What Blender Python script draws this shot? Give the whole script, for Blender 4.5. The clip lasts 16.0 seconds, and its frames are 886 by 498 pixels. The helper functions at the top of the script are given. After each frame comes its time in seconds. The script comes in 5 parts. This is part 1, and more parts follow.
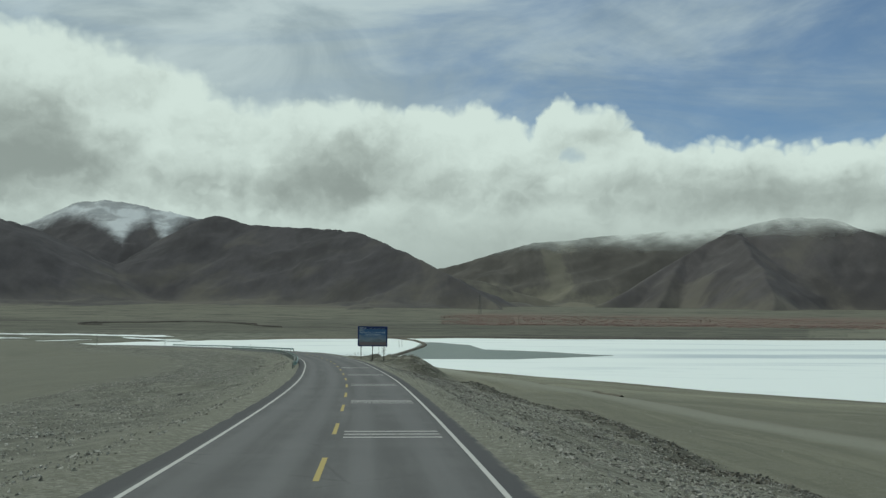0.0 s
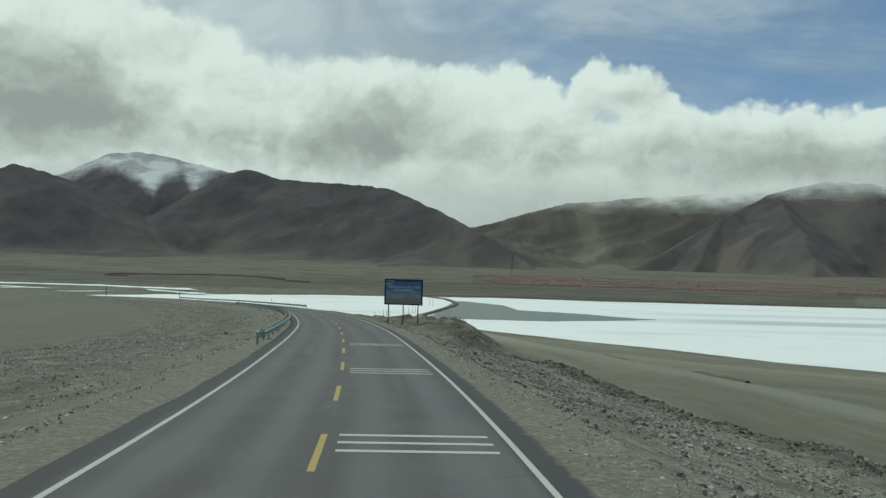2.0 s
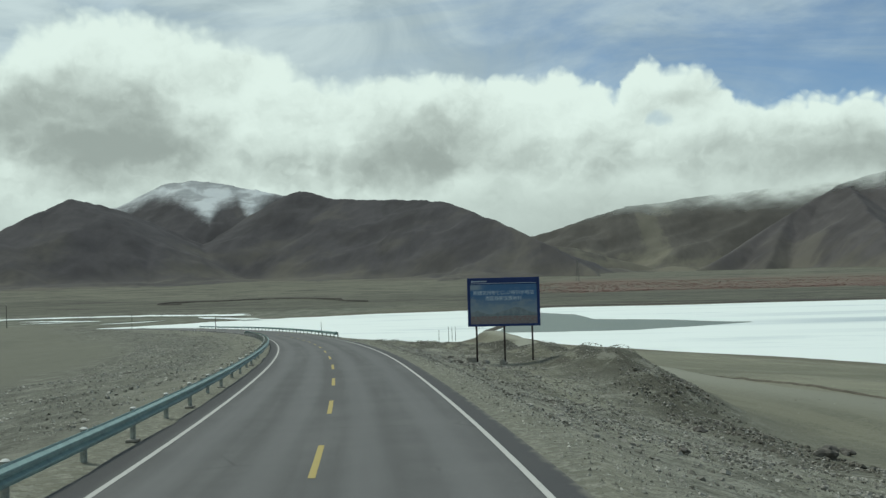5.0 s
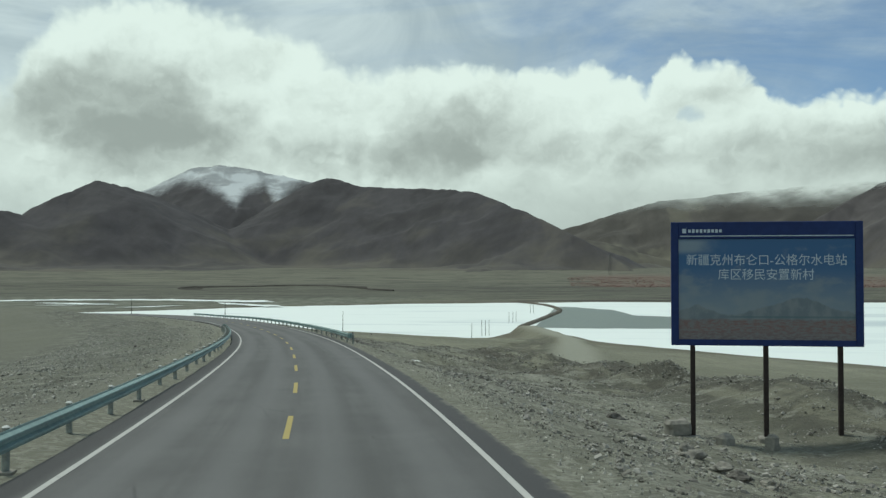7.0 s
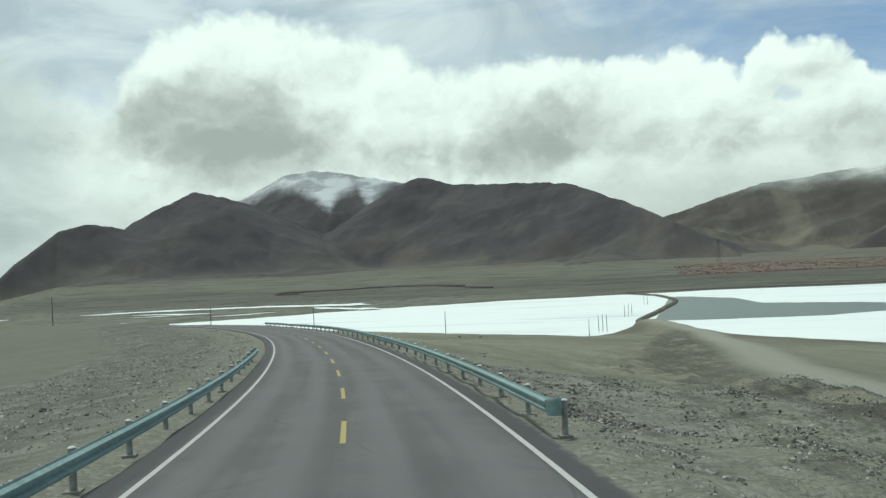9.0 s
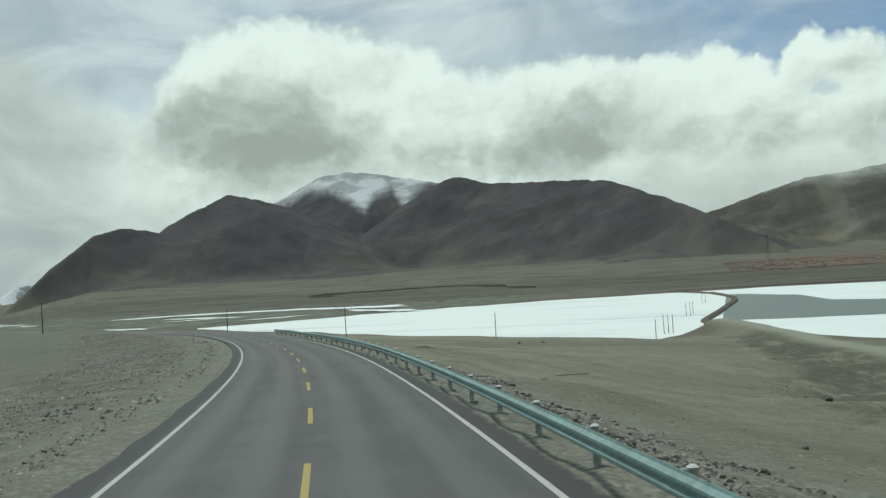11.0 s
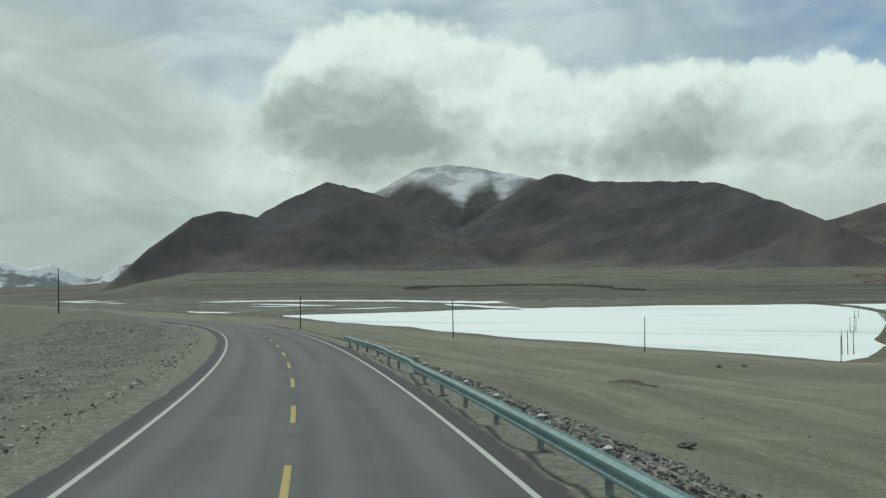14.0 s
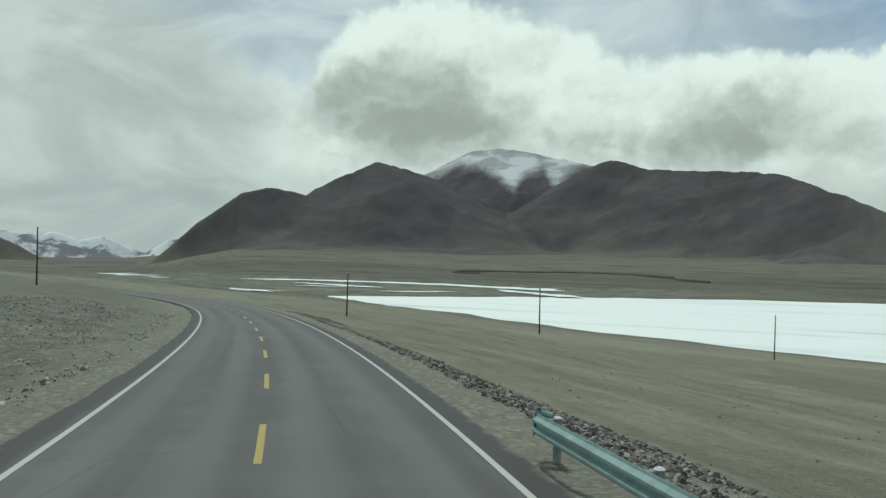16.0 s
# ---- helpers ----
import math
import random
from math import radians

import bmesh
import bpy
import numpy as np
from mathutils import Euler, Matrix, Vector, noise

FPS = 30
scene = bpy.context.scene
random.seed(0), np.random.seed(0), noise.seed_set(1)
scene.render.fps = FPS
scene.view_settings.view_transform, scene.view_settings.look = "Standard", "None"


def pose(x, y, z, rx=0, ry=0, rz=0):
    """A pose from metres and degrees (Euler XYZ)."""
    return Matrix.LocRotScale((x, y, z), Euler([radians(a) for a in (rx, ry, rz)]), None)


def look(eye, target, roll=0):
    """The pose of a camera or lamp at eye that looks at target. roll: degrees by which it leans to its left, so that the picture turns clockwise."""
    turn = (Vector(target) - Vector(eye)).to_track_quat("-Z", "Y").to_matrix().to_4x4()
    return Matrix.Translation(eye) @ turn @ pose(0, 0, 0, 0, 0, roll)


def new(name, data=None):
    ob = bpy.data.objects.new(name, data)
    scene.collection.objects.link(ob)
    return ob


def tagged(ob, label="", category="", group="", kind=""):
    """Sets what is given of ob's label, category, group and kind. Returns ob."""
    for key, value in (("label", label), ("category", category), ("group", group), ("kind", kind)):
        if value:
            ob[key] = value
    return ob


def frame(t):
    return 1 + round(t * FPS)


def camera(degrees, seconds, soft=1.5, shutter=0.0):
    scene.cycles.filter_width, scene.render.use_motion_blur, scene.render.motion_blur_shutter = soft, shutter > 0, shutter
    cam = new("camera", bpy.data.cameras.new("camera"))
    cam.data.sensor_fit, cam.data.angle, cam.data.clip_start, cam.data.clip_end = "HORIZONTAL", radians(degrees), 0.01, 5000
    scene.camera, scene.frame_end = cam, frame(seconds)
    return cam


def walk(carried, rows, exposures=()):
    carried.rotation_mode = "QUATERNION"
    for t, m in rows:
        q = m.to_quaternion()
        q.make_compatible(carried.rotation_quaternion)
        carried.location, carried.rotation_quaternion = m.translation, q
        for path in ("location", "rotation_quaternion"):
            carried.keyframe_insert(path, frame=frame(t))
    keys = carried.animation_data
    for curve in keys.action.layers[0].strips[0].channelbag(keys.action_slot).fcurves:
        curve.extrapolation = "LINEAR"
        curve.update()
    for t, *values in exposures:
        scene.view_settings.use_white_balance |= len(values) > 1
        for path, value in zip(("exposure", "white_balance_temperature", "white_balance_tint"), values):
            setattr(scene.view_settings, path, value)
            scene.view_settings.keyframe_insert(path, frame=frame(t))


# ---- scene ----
cam = camera(50.66, 16.0, soft=1.4)
PATH = [
    (0.0, pose(1.18, 0.07, 2.78, 93.51, -0.47, -0.41)),
    (0.5, pose(0.45, 10.93, 2.34, 93.02, 0.26, 0.40)),
    (1.0, pose(-0.29, 21.89, 1.89, 92.04, 0.45, 0.34)),
    (1.1, pose(-0.42, 24.11, 1.80, 91.96, 1.38, 0.24)),
    (1.5, pose(-1.11, 33.06, 1.43, 93.11, 0.24, 2.03)),
    (2.0, pose(-2.04, 44.47, 0.98, 90.99, -1.70, 1.42)),
    (2.5, pose(-3.04, 56.03, 0.56, 91.75, 1.39, 2.30)),
    (3.0, pose(-4.13, 67.63, 0.15, 90.19, -1.59, 1.11)),
    (3.5, pose(-5.38, 79.18, -0.24, 91.00, 0.49, 3.69)),
    (4.0, pose(-6.69, 90.57, -0.62, 90.92, 0.59, 4.37)),
    (4.2, pose(-7.26, 95.14, -0.77, 91.70, 1.53, 5.29)),
    (4.7, pose(-8.91, 106.87, -1.17, 91.76, 1.51, 5.17)),
    (5.2, pose(-10.69, 118.58, -1.57, 91.89, 1.45, 4.91)),
    (5.7, pose(-12.66, 130.30, -1.98, 92.03, 1.40, 4.64)),
    (6.3, pose(-15.33, 144.32, -2.48, 92.11, 1.36, 4.47)),
    (6.5, pose(-16.32, 149.14, -2.64, 92.51, 0.91, 5.35)),
    (7.0, pose(-18.88, 161.24, -3.04, 91.32, 0.04, 6.60)),
    (7.5, pose(-21.78, 173.55, -3.45, 89.96, -0.15, 7.56)),
    (8.0, pose(-24.93, 185.85, -3.90, 88.97, -1.04, 10.38)),
    (8.5, pose(-28.26, 197.95, -4.38, 89.33, -0.36, 10.58)),
    (8.7, pose(-29.64, 202.68, -4.57, 91.29, 2.51, 12.21)),
    (9.2, pose(-32.94, 213.96, -5.04, 91.30, 2.68, 12.50)),
    (9.7, pose(-36.39, 225.17, -5.50, 91.35, 3.06, 13.16)),
    (10.2, pose(-40.06, 236.29, -5.94, 91.39, 3.46, 13.85)),
    (10.8, pose(-44.78, 249.54, -6.45, 91.42, 3.69, 14.26)),
    (11.0, pose(-46.44, 253.91, -6.62, 91.49, 3.32, 14.59)),
    (11.5, pose(-50.78, 265.14, -7.04, 91.25, 1.90, 15.14)),
    (12.0, pose(-55.42, 276.52, -7.47, 91.90, 0.87, 16.18)),
    (12.5, pose(-60.28, 287.82, -7.88, 91.19, -1.20, 17.36)),
    (13.0, pose(-65.26, 298.84, -8.28, 93.37, -1.19, 17.95)),
    (13.5, pose(-70.40, 309.79, -8.68, 91.62, -1.80, 18.30)),
    (14.0, pose(-75.82, 320.66, -9.10, 91.49, 0.48, 20.30)),
    (14.5, pose(-81.50, 331.47, -9.53, 91.23, 1.76, 20.42)),
    (15.0, pose(-87.35, 342.26, -9.96, 91.77, 1.35, 21.81)),
    (15.5, pose(-93.43, 352.96, -10.37, 92.41, 1.03, 24.13)),
    (16.0, pose(-99.72, 363.51, -10.74, 90.53, -1.49, 23.14)),
]
walk(cam, PATH, [(0.0, -0.05, 6450, -0.5), (2.0, 0.02, 6450, -0.5), (3.5, 0.25, 6450, -0.5), (4.2, 0.24, 6450, -0.5), (6.3, 0.08, 6450, -0.5), (7.0, 0.18, 6450, -0.5), (7.5, 0.16, 6450, -0.5), (8.5, 0.41, 6450, -0.5), (11.0, 0.20, 6450, -0.5), (13.0, 0.11, 6450, -0.5), (14.5, 0.15, 6450, -0.5), (16.0, 0.18, 6450, -0.5)])

# ---------------------------------------------------------------- node helpers
def link_in(nt, sock, v):
    if isinstance(v, bpy.types.NodeSocket):
        nt.links.new(v, sock)
    elif v is not None:
        sock.default_value = v


def nd(nt, kind, props=None, **ins):
    n = nt.nodes.new(kind)
    for k, v in (props or {}).items():
        setattr(n, k, v)
    for k, v in ins.items():
        link_in(nt, n.inputs[int(k[1:])] if k[0] == "i" and k[1:].isdigit() else n.inputs[k.replace("_", " ")], v)
    return n


def ma(nt, op, a, b=None, c=None, clamp=False):
    n = nt.nodes.new("ShaderNodeMath")
    n.operation, n.use_clamp = op, clamp
    for s, v in zip(n.inputs, (a, b, c)):
        link_in(nt, s, v)
    return n.outputs[0]


def smooth(nt, v, lo, hi, a=0.0, b=1.0):
    n = nd(nt, "ShaderNodeMapRange", {"interpolation_type": "SMOOTHSTEP"}, i0=v, i1=lo, i2=hi, i3=a, i4=b)
    return n.outputs[0]


def mix(nt, fac, a, b, how="MIX"):
    n = nt.nodes.new("ShaderNodeMix")
    n.data_type, n.blend_type = "RGBA", how
    for s, v in ((n.inputs[0], fac), (n.inputs[6], a), (n.inputs[7], b)):
        link_in(nt, s, (*v, 1.0) if isinstance(v, tuple) and len(v) == 3 else v)
    return n.outputs[2]


def noise_tex(nt, vec, scale, detail=4.0, rough=0.5, dist=0.0):
    n = nt.nodes.new("ShaderNodeTexNoise")
    link_in(nt, n.inputs["Vector"], vec)
    n.inputs["Scale"].default_value, n.inputs["Detail"].default_value = scale, detail
    n.inputs["Roughness"].default_value, n.inputs["Distortion"].default_value = rough, dist
    return n.outputs["Fac"]


def mapped(nt, vec, scale=(1, 1, 1), rot=(0, 0, 0), loc=(0, 0, 0)):
    n = nt.nodes.new("ShaderNodeMapping")
    link_in(nt, n.inputs["Vector"], vec)
    n.inputs["Scale"].default_value = scale
    n.inputs["Rotation"].default_value = rot
    n.inputs["Location"].default_value = loc
    return n.outputs[0]


# ---------------------------------------------------------------- sky, clouds and sun
SUN_EL, SUN_AZ = radians(65), radians(-45)      # azimuth from +y towards +x
world = bpy.data.worlds.new("cloudy_sky")
scene.world = world
world.use_nodes = True
nt = world.node_tree
nt.nodes.clear()
coord = nt.nodes.new("ShaderNodeTexCoord").outputs["Generated"]
xyz = nd(nt, "ShaderNodeSeparateXYZ", i0=coord)
az = ma(nt, "MULTIPLY", ma(nt, "ARCTAN2", xyz.outputs[0], xyz.outputs[1]), 57.2958)
el = ma(nt, "MULTIPLY", ma(nt, "ARCSINE", xyz.outputs[2]), 57.2958)
dome = nd(nt, "ShaderNodeCombineXYZ", i0=az, i1=el, i2=0.0).outputs[0]
sky = nt.nodes.new("ShaderNodeTexSky")
sky.sky_type, sky.sun_disc = "NISHITA", False
sky.sun_elevation, sky.sun_rotation, sky.altitude = SUN_EL, SUN_AZ, 3600
sky.air_density, sky.dust_density, sky.ozone_density = 1.0, 0.6, 1.0
blue = mix(nt, 1.0, sky.outputs[0], (0.068, 0.080, 0.087), "MULTIPLY")
# thin high cloud in slanting streaks
streak = noise_tex(nt, mapped(nt, dome, (0.045, 0.15, 1), (0, 0, radians(-16))), 1.0, 8, 0.6, 0.9)
veil_lo = noise_tex(nt, mapped(nt, dome, (0.022, 0.05, 1), loc=(3.1, 1.7, 0)), 1.0, 3, 0.5)
veil_side = smooth(nt, az, -24, 22, 0.20, -0.07)
veil = smooth(nt, ma(nt, "ADD", ma(nt, "ADD", ma(nt, "MULTIPLY", streak, 0.75), ma(nt, "MULTIPLY", veil_lo, 0.35)), veil_side), 0.36, 0.74, 0.14, 0.94)
wisp = noise_tex(nt, mapped(nt, dome, (0.09, 0.2, 1), (0, 0, radians(-20)), (4, 2, 0)), 1.0, 7, 0.56, 0.7)
high = mix(nt, veil, blue, mix(nt, smooth(nt, wisp, 0.34, 0.66), (0.36, 0.425, 0.465), (0.55, 0.62, 0.645)))
# cumulus bank: its top outline by azimuth, with the outline itself broken into billows
def offset_noise(vec, scale, amount, detail=3.0):
    n = nt.nodes.new("ShaderNodeTexNoise")
    link_in(nt, n.inputs["Vector"], vec)
    n.inputs["Scale"].default_value, n.inputs["Detail"].default_value = scale, detail
    c = nd(nt, "ShaderNodeVectorMath", {"operation": "SUBTRACT"}, i0=n.outputs["Color"], i1=(0.5, 0.5, 0.5)).outputs[0]
    k = nt.nodes.new("ShaderNodeVectorMath")
    k.operation = "SCALE"
    link_in(nt, k.inputs[0], c)
    k.inputs["Scale"].default_value = amount
    return k.outputs[0]


def added(a, b):
    return nd(nt, "ShaderNodeVectorMath", {"operation": "ADD"}, i0=a, i1=b).outputs[0]


def cells(vec, scale, soft=0.35):
    v = nt.nodes.new("ShaderNodeTexVoronoi")
    v.feature = "SMOOTH_F1"
    link_in(nt, v.inputs["Vector"], vec)
    v.inputs["Scale"].default_value, v.inputs["Smoothness"].default_value = scale, soft
    return v.outputs["Distance"]


churn = added(dome, added(offset_noise(dome, 0.42, 2.0), offset_noise(dome, 1.5, 0.42)))
cx = nd(nt, "ShaderNodeSeparateXYZ", i0=churn)
outline = nt.nodes.new("ShaderNodeValToRGB")
BANK = [(-60, 16.5), (-45, 16.2), (-40, 15.2), (-37.4, 13.9), (-35.2, 12.2), (-33, 11.2), (-31.4, 10.9), (-30.7, 12.9), (-29, 14.5), (-26.8, 15.6), (-23.5, 16.0), (-20.5, 15.7),
        (-17.6, 14.9), (-15.2, 13.9), (-12.8, 12.5), (-9.5, 12.3), (-6.4, 12.7), (-2.6, 12.3), (2.8, 12.4), (5.9, 10.9), (6.5, 12.4), (7.2, 13.2), (8.4, 12.5), (10, 12.4), (11.8, 11.2),
        (12.7, 9.9), (14.2, 9.9), (18.6, 10.1), (20.7, 9.2), (24.5, 9.7), (30, 10.2), (60, 10.5)]
ramp = outline.color_ramp
for k, (a, e) in enumerate(BANK):
    p = (a + 60) / 120
    st = ramp.elements[k] if k < 2 else ramp.elements.new(p)
    st.position = p
    st.color = (e / 40, e / 40, e / 40, 1)
link_in(nt, outline.inputs[0], ma(nt, "MULTIPLY_ADD", cx.outputs[0], 1 / 120, 0.5))
top = ma(nt, "MULTIPLY_ADD", outline.outputs[0], 40.0, 0.1)
lump = ma(nt, "ADD", ma(nt, "MULTIPLY", ma(nt, "SUBTRACT", 0.5, cells(churn, 0.55)), 1.1), ma(nt, "MULTIPLY", ma(nt, "SUBTRACT", 0.45, cells(churn, 1.7)), 0.55))
depth = ma(nt, "SUBTRACT", ma(nt, "ADD", top, lump), ma(nt, "MULTIPLY_ADD", ma(nt, "SUBTRACT", cx.outputs[1], el), 0.5, el))
edge_soft = ma(nt, "MULTIPLY", smooth(nt, az, -33, -30, 2.6, 1.3), smooth(nt, az, -16, 4, 1.0, 0.55))
cover = smooth(nt, ma(nt, "DIVIDE", depth, edge_soft), -0.12, 1.0)


def patch(a, e, ra, re):
    """A soft ragged ellipse on the dome, 1 at its middle."""
    x = ma(nt, "MULTIPLY", ma(nt, "SUBTRACT", cx.outputs[0], a), 1 / ra)
    y = ma(nt, "MULTIPLY", ma(nt, "SUBTRACT", cx.outputs[1], e), 1 / re)
    return smooth(nt, ma(nt, "ADD", ma(nt, "MULTIPLY", x, x), ma(nt, "MULTIPLY", y, y)), 0.0, 2.1, 1.0, 0.0)


# a gap below the tower of cloud, and the grey bellies of the larger heaps
cover = ma(nt, "MULTIPLY", cover, ma(nt, "MULTIPLY_ADD", patch(8.3, 9.0, 0.7, 0.5), -0.4, 1.0))
grey = None
for a, e, ra, re, k in ((-26.2, 9.7, 5.0, 2.4, 0.60), (-20.4, 8.8, 3.4, 1.5, 0.30), (-4.4, 8.8, 4.6, 2.1, 0.42), (-8.0, 6.9, 3.6, 1.5, 0.34), (3.5, 7.0, 4.6, 1.2, 0.26), (13.5, 6.6, 7.0, 1.3, 0.34),
                        (23.0, 6.6, 6.0, 1.5, 0.40), (18.0, 8.4, 4.0, 0.8, 0.22), (-14.5, 8.0, 3.0, 1.0, 0.20), (10.5, 10.6, 1.6, 0.8, 0.2), (-40.0, 9.5, 6.0, 2.0, 0.25), (-24.5, 7.2, 6.5, 1.6, 0.38), (-13, 6.7, 5.0, 1.1, 0.2)):
    p = ma(nt, "MULTIPLY", patch(a, e, ra, re), k)
    grey = p if grey is None else ma(nt, "ADD", grey, p)
wide_n = noise_tex(nt, mapped(nt, dome, (0.10, 0.2, 1), loc=(1.3, 0.4, 0)), 1.0, 4, 0.55, 0.5)
fine_n = noise_tex(nt, mapped(nt, churn, (0.3, 0.5, 1), loc=(0, 2.2, 0)), 1.0, 5, 0.55, 0.3)
rim = smooth(nt, depth, 0.2, 3.6, 1.0, 0.0)
relief = ma(nt, "SUBTRACT", noise_tex(nt, mapped(nt, churn, (0.16, 0.2, 1), loc=(2.0, 5.0, 0)), 1.0, 5, 0.5), noise_tex(nt, mapped(nt, churn, (0.16, 0.2, 1), loc=(1.86, 5.34, 0)), 1.0, 5, 0.5))
knobs = ma(nt, "SUBTRACT", noise_tex(nt, mapped(nt, churn, (0.5, 0.6, 1), loc=(3.0, 1.0, 0)), 1.0, 4, 0.5), noise_tex(nt, mapped(nt, churn, (0.5, 0.6, 1), loc=(2.86, 1.34, 0)), 1.0, 4, 0.5))
lit = ma(nt, "ADD", ma(nt, "MULTIPLY", relief, 0.9), ma(nt, "MULTIPLY", ma(nt, "SUBTRACT", wide_n, 0.5), 0.75))
lit = ma(nt, "ADD", lit, ma(nt, "MULTIPLY", knobs, ma(nt, "MULTIPLY_ADD", rim, 0.35, 0.25)))
lit = ma(nt, "ADD", lit, ma(nt, "ADD", ma(nt, "MULTIPLY", ma(nt, "SUBTRACT", fine_n, 0.5), 0.35), ma(nt, "MULTIPLY", rim, 0.26)))
lit = smooth(nt, ma(nt, "SUBTRACT", ma(nt, "ADD", lit, 0.16), grey), -0.72, 0.44)
cloud = mix(nt, lit, (0.30, 0.334, 0.324), (0.69, 0.765, 0.74))
low = smooth(nt, el, 2.0, smooth(nt, az, -14, 8, 6.6, 8.2), 0.75, 0.0)
cloud = mix(nt, low, cloud, mix(nt, smooth(nt, az, -14, 8), (0.385, 0.437, 0.428), (0.34, 0.38, 0.37)))
hazy = smooth(nt, az, -38, -29.5, 0.8, 0.0)
cloud = mix(nt, hazy, cloud, mix(nt, smooth(nt, wisp, 0.36, 0.66), (0.325, 0.375, 0.38), (0.475, 0.53, 0.53)))
whole = mix(nt, cover, high, cloud)
bg = nd(nt, "ShaderNodeBackground", Color=whole, Strength=1.0)
out = nt.nodes.new("ShaderNodeOutputWorld")
nt.links.new(bg.outputs[0], out.inputs[0])

sun = new("sun", bpy.data.lights.new("sun", "SUN"))
sun.data.energy, sun.data.angle, sun.data.color = 1.9, radians(9), (1.0, 0.96, 0.9)
sun.matrix_world = look((0, 0, 0), (-math.sin(SUN_AZ) * math.cos(SUN_EL), -math.cos(SUN_AZ) * math.cos(SUN_EL), -math.sin(SUN_EL)))

# ---------------------------------------------------------------- materials


def material(name, rough=0.9, metal=0.0):
    m = bpy.data.materials.new(name)
    m.use_nodes = True
    b = m.node_tree.nodes["Principled BSDF"]
    b.inputs["Roughness"].default_value, b.inputs["Metallic"].default_value = rough, metal
    b.inputs["Specular IOR Level"].default_value = 0.25
    return m, m.node_tree, b


def obj_coord(nt):
    return nt.nodes.new("ShaderNodeTexCoord").outputs["Object"]


def bump(nt, b, h, strength=0.5, dist=0.05):
    n = nd(nt, "ShaderNodeBump", Strength=strength, Distance=dist, Height=h)
    nt.links.new(n.outputs[0], b.inputs["Normal"])


def plain(name, colour, rough=0.7, metal=0.0, grain=12.0, spread=0.25, dent=0.2):
    m, nt, b = material(name, rough, metal)
    co = obj_coord(nt)
    n = noise_tex(nt, co, grain, 6, 0.6)
    n2 = noise_tex(nt, co, grain * 0.13, 3)
    f = smooth(nt, ma(nt, "ADD", ma(nt, "MULTIPLY", n, 0.6), ma(nt, "MULTIPLY", n2, 0.4)), 0.3, 0.7)
    dark = tuple(c * (1 - spread) for c in colour)
    light = tuple(min(1, c * (1 + spread)) for c in colour)
    link_in(nt, b.inputs["Base Color"], mix(nt, f, dark, light))
    bump(nt, b, n, dent, 0.01)
    return m


